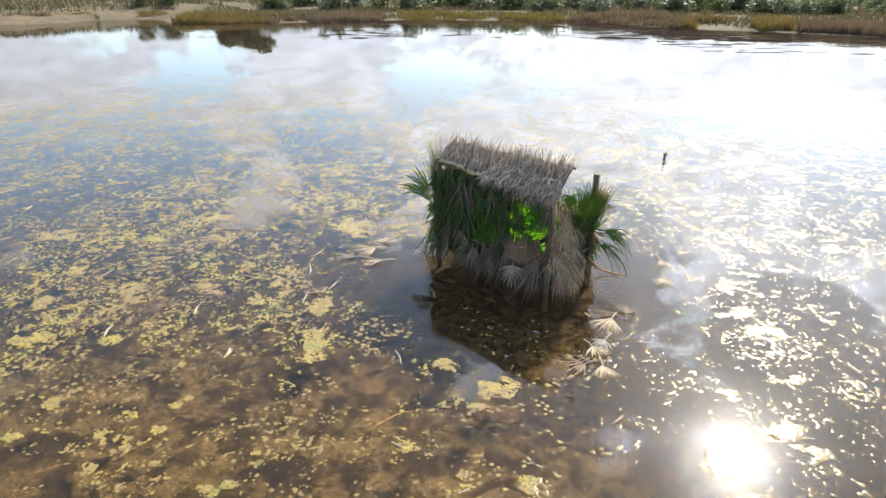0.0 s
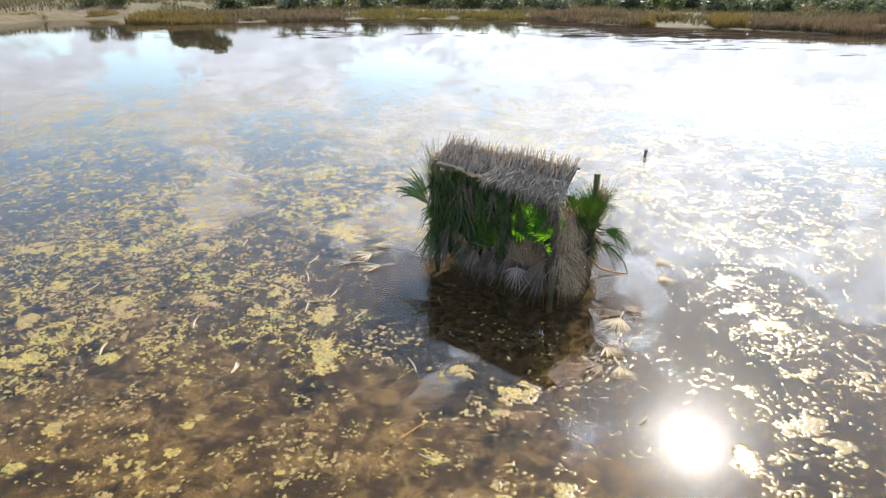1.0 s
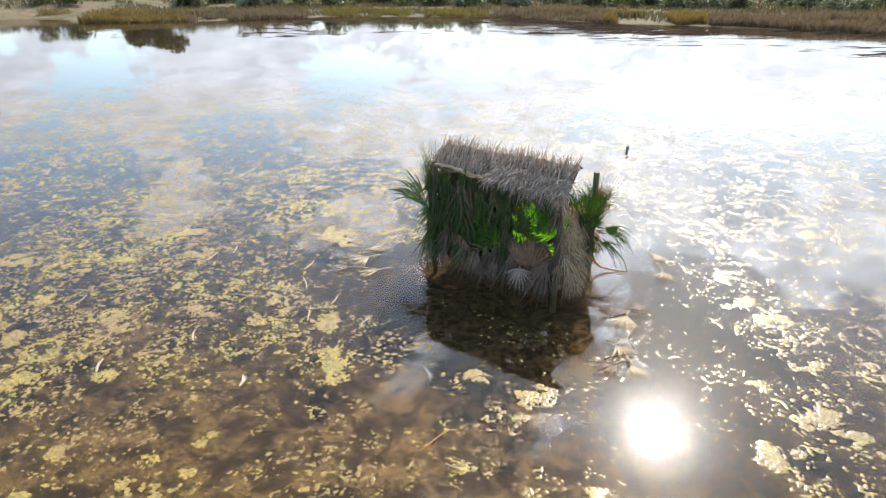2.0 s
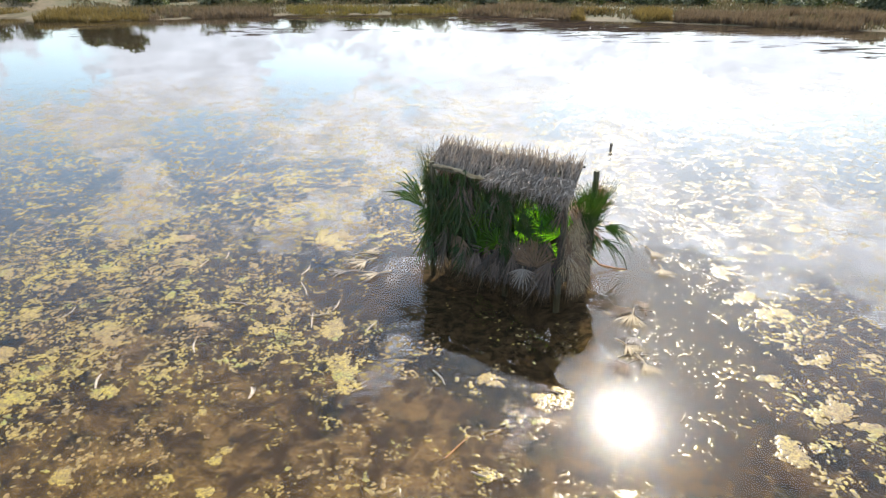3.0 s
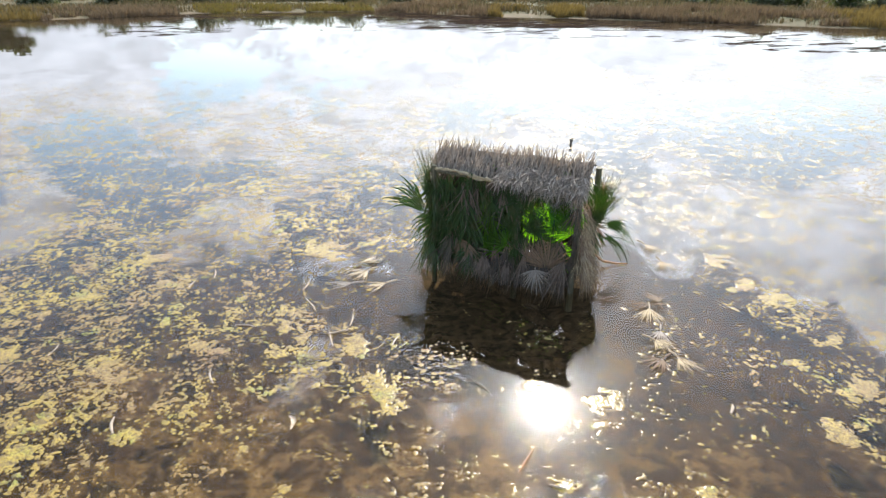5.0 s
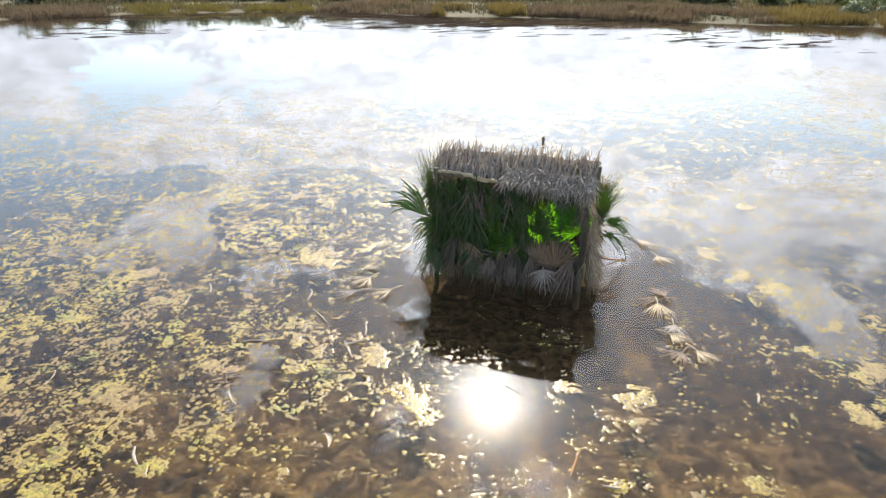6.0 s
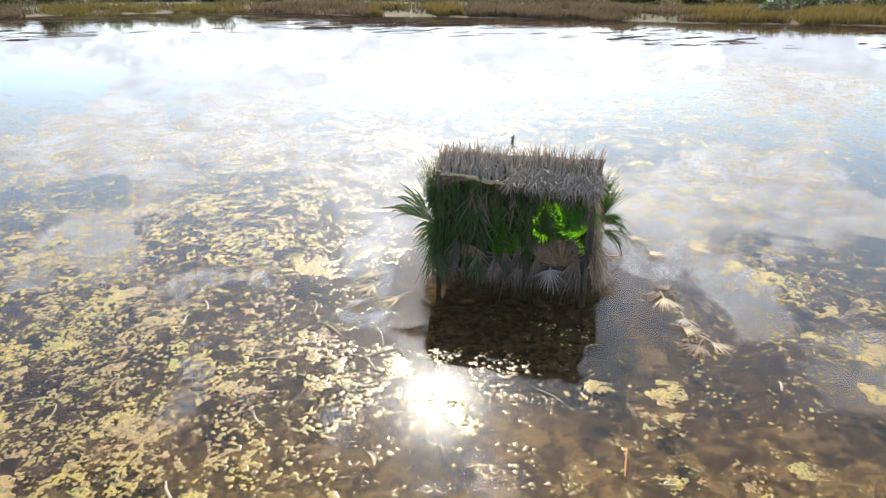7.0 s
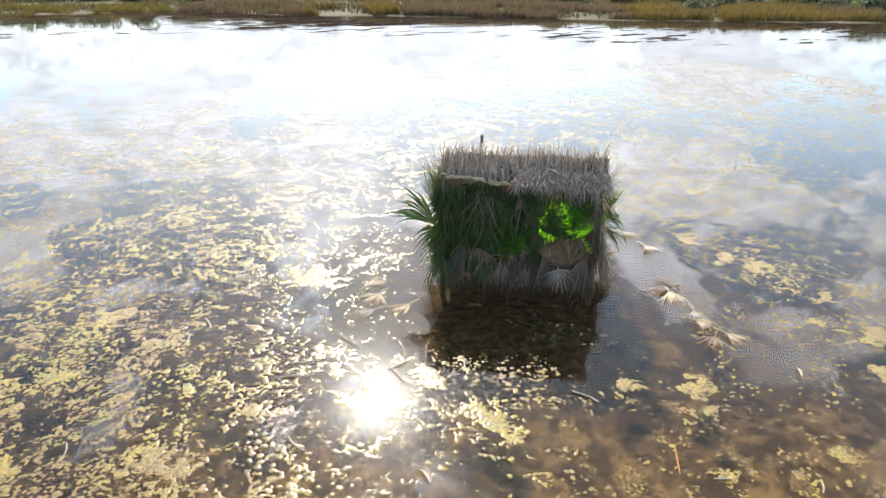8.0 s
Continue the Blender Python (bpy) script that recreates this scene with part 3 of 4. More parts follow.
def algae_field(x, y, size):
    """Where small floating algae lie: dense left and right of the hide, thin in front of the camera, none close round the hide."""
    left = np.exp(-((x + 6.0) / 4.6) ** 2 - ((y - 9.6) / 3.6) ** 2)
    right = np.exp(-((x - 4.8) / 2.6) ** 2 - ((y - 9.0) / 4.2) ** 2)
    far = 0.9 / (1 + np.exp(-(y - 12.8) * 1.6)) / (1 + np.exp((y - 29.5 - 6 * (cloudy(x, y, 9, 3, 7) - 0.5)) * 0.7))
    bias = ALGAE_BIAS + 0.33 * np.clip(0.88 * left + 0.5 * right + 1.0 * far + 0.45 * np.exp(-((x - 8) / 4.5) ** 2 - ((y - 16) / 5) ** 2), 0, 1.0)
    dx, dy = x - HIDE_X, y - HIDE_Y
    c, s = math.cos(radians(HIDE_TURN)), math.sin(radians(HIDE_TURN))
    u, b = dx * c + dy * s, -dx * s + dy * c
    clear = np.exp(-(np.clip(np.maximum(-u - 0.2, u - 3.2), 0, 9) / 0.45) ** 2 - (np.clip(np.maximum(-b - 1.7, b - 1.8), 0, 9) / 0.45) ** 2)
    bias = bias - 0.35 * clear
    for cx, cy, rx, ry in MATS:
        if x.min() - 2 < cx < x.max() + 2 and y.min() - 2 < cy < y.max() + 2:
            q = ((x - cx) / rx) ** 2 + ((y - cy) / ry) ** 2
            bias = bias + 0.10 * np.exp(-q / 4) - 0.45 * np.exp(-(q / 0.4) ** 2)
    tiny = 0.95 * (lumps(x, y, 0.10, 171) - 0.90) + 0.7 * (cloudy(x, y, 0.5, 2, 181) - 0.5) + 0.6 * (cloudy(x, y, 0.05, 1, 191) - 0.5) + 0.35 * (bias + 0.20)
    return np.maximum(tiny, bias + 0.40 * (cloudy(x, y, 1.3, 3, 31) - 0.5) + 0.80 * (cloudy(x, y, 0.21, 3, 81) - 0.5) + 1.05 * (lumps(x, y, size, 71) - 0.5)
            + 0.95 * (cloudy(x, y, 0.09, 2, 91) - 0.5))


ALGAE_BIAS = -0.60


def make_small_algae():
    for x0, x1, y0, y1, step, thick, size in ((-11.5, 9.5, 4.6, 13.5, 0.016, 0.004, 0.05), (-26, 26, 13.5, 33, 0.029, 0.005, 0.065), (9.5, 26, 7.5, 13.5, 0.03, 0.006, 0.08), (-19, -11.5, 9.5, 13.5, 0.03, 0.006, 0.08)):
        x, y = np.meshgrid(np.arange(x0, x1 + step, step), np.arange(y0, y1 + step, step))
        f = algae_field(x, y, size)
        ob = new("floating_algae", patches(f, x0, y0, step, thick, "floating_algae"))
        tagged(ob, "scattered small yellow algae flecks floating on the lake", "algae", kind="stuff")


def make_shore_streaks():
    """Dark broken weed and mud just under the far bank, with broken reed reflections painted as dark patches."""
    step = 0.13
    x, y = np.meshgrid(np.arange(-30, 80, step), np.arange(30, 80, step))
    d = -shore_distance(x, y)
    near = np.exp(-(np.clip(d - 4.0, 0, 99) / 12.0) ** 2)
    streak = cloudy(x * 0.30, y, 0.55, 3, 14)
    f = 0.36 * near + 1.7 * (streak - 0.5) + 1.1 * (cloudy(x * 0.5, y, 7.0, 2, 24) - 0.5) - 0.42
    f = f - 0.5 * np.clip((-14 - x) / 6, 0, 1)
    f[(d < 0.2) | (d > 20)] = -1
    ob = new("shore_weed", patches(f, -30, 30, step, 0.03, "shore_weed", DARK_STREAKS))
    tagged(ob, "dark broken weed, mud and painted reed reflections along the far bank", "weed", kind="stuff")


make_mats()
make_small_algae()
make_shore_streaks()

# ---- the palm-thatched hide ----
# in the hide's own metres: x along its front, y towards its back, z up from the water
LONG, DEEP = 2.44, 1.24


def make_post(parent, x, y, top, rnd, r=0.05, lean=(0, 0)):
    pts = [(x, y, -0.5), (x + lean[0] * 0.3, y + lean[1] * 0.3, 0.4), (x + lean[0] * 0.7, y + lean[1] * 0.7, top * 0.6), (x + lean[0], y + lean[1], top)]
    part("post", mesh("post", *tube(pts, [r * 1.05, r, r * 0.97, r * 0.93], 9, rnd, 0.04), POST), parent, "weathered round wooden post")


def make_rail(parent, a, b, r, rnd):
    a, b = Vector(a), Vector(b)
    mid = a.lerp(b, 0.5) + Vector((0, 0, rnd.uniform(-0.02, 0.02)))
    part("rail", mesh("rail", *tube([a, mid, b], [r, r * 0.95, r * 0.85], 7, rnd, 0.06), POST), parent)


def roof_point(x, s):
    """On the roof: s = 0 at its front edge, 1 at its back edge."""
    f = x / LONG
    front, back = 1.74 - 0.06 * f, 2.0 + 0.07 * f
    return Vector((x, -0.02 + 0.42 * s, front + (back - front) * s + 0.02 * math.sin(5 * x)))


def make_roof(parent, rnd):
    verts, faces = [], []
    nx, ns = 24, 5
    for k in range(nx + 1):
        for s in range(ns + 1):
            p = roof_point(-0.05 + (LONG + 0.12) * k / nx, s / ns)
            verts.append(p + Vector((0, 0, rnd.uniform(-0.015, 0.015))))
    for k in range(nx):
        for s in range(ns):
            a = k * (ns + 1) + s
            faces.append((a, a + ns + 1, a + ns + 2, a + 1))
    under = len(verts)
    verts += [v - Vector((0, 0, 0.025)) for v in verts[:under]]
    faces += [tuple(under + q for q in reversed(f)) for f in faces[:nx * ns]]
    # roof layer below the thatch; its dark colour paints shade into the gaps
    part("matting", mesh("matting", verts, faces, DARK_SHEET), parent, "roof layer coloured dark as shade between the leaflets")
    for row in range(7):
        verts, faces = [], []
        for k in range(200):
            x = rnd.uniform(-0.08, LONG + 0.06)
            s0 = row / 6.2 * 0.95 - 0.12 + rnd.uniform(-0.08, 0.08)
            long = rnd.uniform(0.12, 0.25) * (1.15 if row > 4 else 1.0)
            up = (roof_point(x, 1) - roof_point(x, 0)).normalized()
            d = (up + Vector((rnd.gauss(0, 0.30), 0, 0)) + Vector((0, -0.5, 0.8)) * rnd.uniform(-0.04, 0.55)).normalized()
            if row == 6 and rnd.random() < 0.22:
                d = (d + Vector((rnd.uniform(-0.4, 0.4), 0, 0.7))).normalized()
            p = roof_point(x, max(0.0, s0)) + Vector((0, 0, 0.012 + 0.012 * rnd.random()))
            bend = Vector((rnd.uniform(-0.05, 0.05), rnd.uniform(-0.04, 0.02), rnd.uniform(-0.03, 0.03)))
            pts = [p + d * long * q + bend * q * q for q in (0, 0.35, 0.7, 1.0)]
            w = rnd.uniform(0.010, 0.021)
            side = d.cross(Vector((rnd.uniform(-0.9, 0.9), -0.6, 0.7))).normalized()
            blade(verts, faces, pts, [w, w, w * 0.7, w * 0.12], side, d.cross(side))
        tagged(part("thatch", mesh("thatch", verts, faces, GREY), parent, "row of grey dried palm leaflets"), kind="stuff")
    # the heavier thatch that hangs over the front rail on one half
    for row in range(6):
        verts, faces = [], []
        for k in range(170):
            x = rnd.uniform(1.12, LONG + 0.08)
            p = roof_point(x, 0.42 - 0.09 * row + rnd.uniform(-0.05, 0.05)) + Vector((0, -0.03, 0.035 + 0.01 * rnd.random()))
            d = Vector((rnd.gauss(0, 0.5), -0.55 + rnd.uniform(-0.3, 0.25), -0.5 + rnd.uniform(-0.25, 0.7))).normalized()
            long = rnd.uniform(0.10, 0.23)
            drop = Vector((0, 0.02, -0.05 - 0.05 * rnd.random()))
            pts = [p + d * long * q + drop * q * q for q in (0, 0.35, 0.7, 1.0)]
            w = rnd.uniform(0.010, 0.022)
            side = d.cross(Vector((0.2, -0.8, 0.6))).normalized()
            blade(verts, faces, pts, [w, w, w * 0.75, w * 0.15], side, d.cross(side))
        tagged(part("thatch", mesh("thatch", verts, faces, GREY), parent, "row of grey dried palm leaflets hanging over the front"), kind="stuff")
    # the curled tan leaf sheath along the other half of the front edge
    verts, faces = [], []
    n = 26
    for k in range(n + 1):
        x = 0.02 + 1.20 * k / n
        c = roof_point(x, 0.0) + Vector((0, -0.015 + rnd.uniform(-0.01, 0.01), rnd.uniform(-0.012, 0.012) - 0.03 * (k / n) ** 2))
        for q in range(6):
            a = radians(-30 + 34 * q + 20 * math.sin(7 * x))
            r = 0.026 + 0.05 * max(0.0, k / n - 0.55) + 0.03 * math.sin(11 * x + 1.7 * q) * (k / n) ** 2 + rnd.uniform(-0.014, 0.014)
            verts.append(c + Vector((0, -math.cos(a) * r, math.sin(a) * r)))
    for k in range(n):
        for q in range(5):
            a = k * 6 + q
            faces.append((a, a + 6, a + 7, a + 1))
    part("edge_sheath", mesh("edge_sheath", verts, faces, STRAW, True), parent, "curled tan leaf sheath along the roof edge")
    for x, z in ((1.9, 1.60), (1.55, 1.62)):
        make_rail(parent, (x - 0.3, -0.15, z), (x + 0.35, -0.13, z + 0.01), 0.007, rnd)


def make_hide():
    rnd = random.Random(4)
    hide = anchor("thatched_hide", pose(HIDE_X, HIDE_Y, 0, 0, 0, HIDE_TURN))
    tagged(hide, "palm-thatched hunting hide on wooden posts standing in the lake", "hide")
    for x, y, top, r in ((0.0, 0.0, 1.80, 0.045), (1.45, 0.05, 1.72, 0.05), (LONG - 0.02, 0.0, 1.68, 0.05), (LONG, DEEP, 1.74, 0.055), (0.02, DEEP, 1.45, 0.05), (1.25, DEEP, 1.2, 0.045)):
        make_post(hide, x, y, top, rnd, r, (rnd.uniform(-0.02, 0.02), rnd.uniform(-0.02, 0.02)))
    for a, b, r in (((-0.1, 0.0, 0.45), (LONG + 0.1, 0.0, 0.47), 0.022), ((-0.02, 0.2, 1.02), (LONG + 0.02, 0.2, 0.98), 0.022), ((-0.1, 0.0, 1.70), (LONG + 0.1, 0.0, 1.63), 0.028),
                    ((-0.1, 0.40, 1.96), (LONG + 0.1, 0.40, 2.03), 0.022), ((LONG, 0, 1.0), (LONG, DEEP + 0.05, 1.02), 0.022), ((LONG, 0, 0.45), (LONG, DEEP + 0.05, 0.42), 0.022),
                    ((0, 0, 1.0), (0, DEEP, 1.0), 0.022), ((-0.05, DEEP, 0.75), (LONG + 0.05, DEEP, 0.8), 0.022), ((0, 0.0, 1.7), (0, 0.42, 1.97), 0.02), ((LONG, 0, 1.62), (LONG, 0.42, 2.03), 0.02)):
        make_rail(hide, a, b, r, rnd)
    make_roof(hide, rnd)

    def blocker(ax, ay, bx, by, low, high):
        """An added dark sheet that blocks light behind the fronds, ragged all round."""
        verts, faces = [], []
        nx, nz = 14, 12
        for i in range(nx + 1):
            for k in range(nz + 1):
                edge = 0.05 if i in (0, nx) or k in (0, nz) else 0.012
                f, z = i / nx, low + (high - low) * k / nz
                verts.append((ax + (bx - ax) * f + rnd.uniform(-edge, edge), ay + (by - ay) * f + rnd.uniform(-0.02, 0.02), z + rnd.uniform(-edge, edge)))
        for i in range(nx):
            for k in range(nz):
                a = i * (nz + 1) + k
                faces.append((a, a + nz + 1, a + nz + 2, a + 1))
        part("backing_mat", mesh("backing_mat", verts, faces, DARK_SHEET), hide, "added dark sheet blocking light behind the fronds")

    # unseen sheets added to make the walls opaque and their shadow dense
    blocker(0.02, 0.13, 0.62, 0.13, 0.03, 1.62)
    blocker(0.62, 0.14, 0.95, 0.14, 0.03, 0.62)
    blocker(0.92, 0.13, LONG - 0.02, 0.12, 0.03, 0.56)
    blocker(1.38, 0.14, 1.52, 0.14, 0.4, 1.6)
    blocker(LONG - 0.05, 0.14, LONG - 0.05, DEEP, 0.03, 1.1)
    blocker(0.04, 0.16, 0.04, DEEP, 0.03, 1.3)
    blocker(0.05, DEEP - 0.03, LONG - 0.1, DEEP - 0.03, 0.03, 0.8)

    def put(base, way, face, size, stem, count, spread, droop, mat, fused=0.42, curl=0.12, label="", name="palm_frond"):
        part(name, fan(base, way, face, size, stem, count, spread, droop, rnd, mat, fused, curl), hide, label)

    # layers of fronds hung over the front, dense on one half
    for k in range(40):
        x = rnd.uniform(-0.03, 0.7) if k < 32 else rnd.uniform(0.7, 1.45)
        z = 0.48 + 1.2 * ((k * 0.618) % 1.0)
        put((x, rnd.uniform(-0.05, 0.06), z), (rnd.uniform(-0.45, 0.45), rnd.uniform(-0.15, 0.02), -1), (rnd.uniform(-0.25, 0.25), -1, 0.1),
            rnd.uniform(0.36, 0.56), rnd.uniform(0.02, 0.08), rnd.randint(12, 17), rnd.uniform(38, 75), rnd.uniform(0.05, 0.45), GREEN if k % 9 else BROWN, rnd.uniform(0.35, 0.6), 0.2)
    for k in range(12):
        x = rnd.uniform(0.0, 1.2)
        put((x, 0.08, rnd.uniform(0.25, 0.9)), (rnd.uniform(-0.3, 0.3), 0.02, 1), (0.1, -1, 0.1), rnd.uniform(0.45, 0.62), 0.15, 16, 65, 0.35, GREEN, 0.5, 0.2)
    for k in range(16):
        x = 0.02 + 0.66 * ((k * 0.618) % 1.0)
        put((x, rnd.uniform(0.06, 0.14), rnd.uniform(0.75, 1.2)), (rnd.uniform(-0.4, 0.4), 0.0, -1), (rnd.uniform(-0.2, 0.2), -1, 0), rnd.uniform(0.42, 0.55), 0.02, 20, rnd.uniform(45, 65), 0.05, GREEN if k % 6 else DULL, 0.6)
    # loose bundles of long leaflets hanging down over the front
    for k in range(34):
        x = rnd.uniform(-0.04, 0.75 if k % 4 else 1.42)
        top = Vector((x, rnd.uniform(-0.07, 0.05), rnd.uniform(0.6, 1.72)))
        verts, faces = [top + Vector((0, 0, 0.08))], []
        for j in range(11):
            d = Vector((rnd.gauss(0, 0.42), rnd.uniform(-0.16, 0.05), -1)).normalized()
            long, w = rnd.uniform(0.25, 0.6), rnd.uniform(0.014, 0.034)
            long = min(long, top.z + 0.02)
            kink = Vector((rnd.uniform(-0.08, 0.08), rnd.uniform(-0.05, 0.02), 0))
            start = top + Vector((rnd.uniform(-0.07, 0.07), 0, rnd.uniform(-0.05, 0.05)))
            blade(verts, faces, [start + d * long * q + kink * q * q for q in (0, 0.3, 0.65, 1.0)], [w * 0.6, w, w * 0.8, w * 0.1], Vector((math.cos(j), math.sin(j) * 0.7, 0)).normalized(), Vector((0, -1, 0)), 0)
        part("hanging_leaf", mesh("hanging_leaf", verts, faces, (GREEN, GREEN, GREEN, DULL, GREEN)[k % 5]), hide)
    for k in range(70):
        x = rnd.uniform(-0.02, LONG) if k < 46 else rnd.uniform(1.4, LONG)
        top = Vector((x, rnd.uniform(-0.02, 0.25), rnd.uniform(1.60, 1.72)))
        verts, faces = [top + Vector((0, 0, 0.03))], []
        for j in range(10):
            d = Vector((rnd.gauss(0, 0.35), rnd.uniform(-0.2, 0.1), -1)).normalized()
            long, w = rnd.uniform(0.15, 0.42 if x < 1.4 or k > 45 else 0.26), rnd.uniform(0.012, 0.022)
            start = top + Vector((rnd.uniform(-0.08, 0.08), 0, 0))
            blade(verts, faces, [start + d * long * q for q in (0, 0.5, 1.0)], [w * 0.7, w, w * 0.1], Vector((math.cos(j), math.sin(j) * 0.7, 0)).normalized(), Vector((0, -1, 0)), 0)
        part("hanging_leaf", mesh("hanging_leaf", verts, faces, (DULL, GREEN, GREEN, GREEN, GREY)[k % 5]), hide)
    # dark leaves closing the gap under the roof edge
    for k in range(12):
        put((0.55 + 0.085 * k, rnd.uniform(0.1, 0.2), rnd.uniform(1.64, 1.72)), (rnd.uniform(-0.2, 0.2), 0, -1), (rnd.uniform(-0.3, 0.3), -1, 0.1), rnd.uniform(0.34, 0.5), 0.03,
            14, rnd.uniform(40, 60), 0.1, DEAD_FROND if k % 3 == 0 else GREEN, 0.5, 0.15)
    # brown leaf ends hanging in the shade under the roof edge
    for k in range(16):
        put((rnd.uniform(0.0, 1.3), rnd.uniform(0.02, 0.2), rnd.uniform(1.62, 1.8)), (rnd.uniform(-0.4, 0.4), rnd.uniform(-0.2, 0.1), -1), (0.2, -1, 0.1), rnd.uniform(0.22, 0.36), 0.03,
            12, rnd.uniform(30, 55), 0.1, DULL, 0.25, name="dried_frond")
    for k in range(12):
        put((rnd.uniform(1.3, LONG), rnd.uniform(-0.04, 0.05), rnd.uniform(1.58, 1.68)), (rnd.uniform(-0.3, 0.3), rnd.uniform(-0.1, 0.1), -1), (0.2, -1, 0.1), rnd.uniform(0.2, 0.42), 0.03,
            9, rnd.uniform(14, 36), 0.05, GREEN if k % 2 else GREY, 0.2, name="dried_frond" if k % 2 == 0 else "palm_frond")
    # single green leaves that the sun shines through
    put((2.40, 0.03, 0.98), (-0.70, 0.02, 0.55), (0, -1, 0.1), 0.52, 0.03, 26, 76, 0.08, LIME, 0.8, label="sunlit bright green fan leaf")
    put((2.36, 0.05, 1.55), (-0.5, 0.02, -0.8), (0, -1, 0.1), 0.52, 0.03, 26, 70, 0.05, LIME, 0.75, label="sunlit bright green fan leaf")
    put((1.92, 0.07, 1.30), (0.6, 0.02, 0.05), (0, -1, 0.1), 0.5, 0.02, 26, 80, 0.03, LIME, 0.8, label="sunlit bright green fan leaf")
    for x, z, wx, wz, size in ((1.22, 0.48, -0.6, 0.35, 0.36), (0.92, 0.42, 0.5, 0.6, 0.38), (0.80, 0.98, 0.8, 0.1, 0.36), (1.22, 0.86, -0.8, 0.1, 0.38), (1.36, 0.62, -0.7, 0.3, 0.38),
                               (0.86, 0.66, 0.8, 0.2, 0.38), (1.05, 1.10, -0.2, -0.9, 0.36)):
        put((x, rnd.choice((-0.04, 0.0, 0.10)), z), (wx, 0, wz), (rnd.uniform(-0.2, 0.2), -1, 0.15), size, 0.04, 18, 70, 0.15, LIME, 0.62, 0.15, label="backlit bright green fan leaf")
    put((0.12, 0.10, 1.35), (0.1, 0, -1), (0, -1, 0.1), 0.45, 0.03, 10, 25, 0.1, LIME, 0.5)
    # loose dark leaflets crossing in front of them
    for k in range(16):
        put((rnd.uniform(0.6, 1.5), rnd.uniform(-0.02, 0.08), rnd.uniform(0.7, 1.55)), (rnd.uniform(-1, 1), rnd.uniform(-0.1, 0.05), rnd.uniform(-1, 0.5)), (rnd.uniform(-0.4, 0.4), -1, 0.1),
            rnd.uniform(0.28, 0.46), 0.05, rnd.randint(6, 10), rnd.uniform(30, 65), rnd.uniform(0.2, 0.6), GREEN, 0.18, 0.25)
    put((1.62, 0.04, 1.32), (0.55, 0, -0.5), (0, -1, 0.1), 0.40, 0.05, 18, 60, 0.3, GREEN, 0.4)
    put((1.55, 0.06, 0.85), (0.4, 0, 0.5), (0, -1, 0.1), 0.40, 0.05, 18, 60, 0.3, GREEN, 0.3)
    # broad leaves behind them that close the front
    for row in range(5):
        for col in range(1, 5):
            if col >= 3 and row in (1, 2, 3) and row != col - 1:
                continue
            x, z = 0.98 + 0.33 * col + rnd.uniform(-0.06, 0.06), 0.62 + 0.24 * row + rnd.uniform(-0.05, 0.05)
            a = rnd.uniform(-2.6, 2.6) if col < 4 else rnd.uniform(-2.4, -0.6)
            put((x, 0.09 + 0.02 * row, z), (math.sin(a), 0.02, -math.cos(a)), (rnd.uniform(-0.15, 0.15), -1, 0.1), rnd.uniform(0.36, 0.46), 0.02, 22, rnd.uniform(60, 85), 0.05,
                LIME if (row > 1 and col > 2) or (row + 2 * col) % 5 == 1 else GREEN, 0.7)
    # narrow leaflets hanging in front of the bright leaves
    for k in range(14):
        put((rnd.uniform(0.95, 2.35), rnd.uniform(-0.03, 0.02), rnd.uniform(0.95, 1.55)), (rnd.uniform(-0.4, 0.4), 0, -1), (0.1, -1, 0), rnd.uniform(0.3, 0.5), 0.03, rnd.randint(6, 10), rnd.uniform(14, 40), 0.05, GREEN, 0.2)
    # corner fronds that stand up or reach out past the posts
    for k in range(15):
        put((rnd.uniform(-0.12, 0.0), rnd.uniform(-0.07, 0.08), rnd.uniform(0.95, 1.4)), (rnd.uniform(-0.36, 0.0), rnd.uniform(-0.05, 0.1), 1), (rnd.uniform(-0.5, 0.3), -1, 0), rnd.uniform(0.55, 0.82), 0.12,
            rnd.randint(7, 10), rnd.uniform(10, 20), rnd.uniform(0.0, 0.06), BROWN if k % 4 == 3 else GREEN, 0.15, 0.1, label="upright green frond tied to the corner post")
    # leaves tied over the posts of the front
    for x in (0.0, 0.02, 1.44, 1.46, LONG - 0.02, LONG - 0.03):
        for z in (0.75, 1.1, 1.45):
            put((x + rnd.uniform(-0.05, 0.05), -0.06, z + rnd.uniform(-0.1, 0.1)), (rnd.uniform(-0.25, 0.25), -0.03, -1), (rnd.uniform(-0.4, 0.4), -1, 0.1), rnd.uniform(0.4, 0.55), 0.03, 9, rnd.uniform(12, 26), 0.05,
                GREEN if x < 2 else (DEAD_FROND, BROWN, DEAD_FROND)[rnd.randint(0, 2)], 0.3, 0.15)
    put((0.02, -0.08, 0.86), (-0.68, -0.05, 0.60), (0.0, -1, 0.5), 0.92, 0.16, 16, 24, 0.60, GREEN, 0.62, 0.05, label="arching green fan frond reaching out sideways")
    put((0.02, 0.0, 0.84), (-0.75, 0.05, -0.10), (0.2, -1, 0.3), 0.54, 0.10, 12, 34, 0.85, GREEN, 0.35, 0.1)
    put((0.0, 0.04, 0.70), (-0.42, 0.0, -0.7), (0.3, -1, 0.2), 0.54, 0.06, 11, 34, 0.3, GREEN, 0.3)
    put((0.0, 0.05, 0.42), (-0.5, -0.1, -0.5), (0.3, -1, 0.2), 0.42, 0.04, 10, 40, 0.3, GREEN, 0.25)
    put((-0.02, 0.35, 1.15), (-0.5, 0.3, 0.5), (0.4, -1, 0.2), 0.5, 0.1, 20, 45, 0.5, GREEN, 0.3)
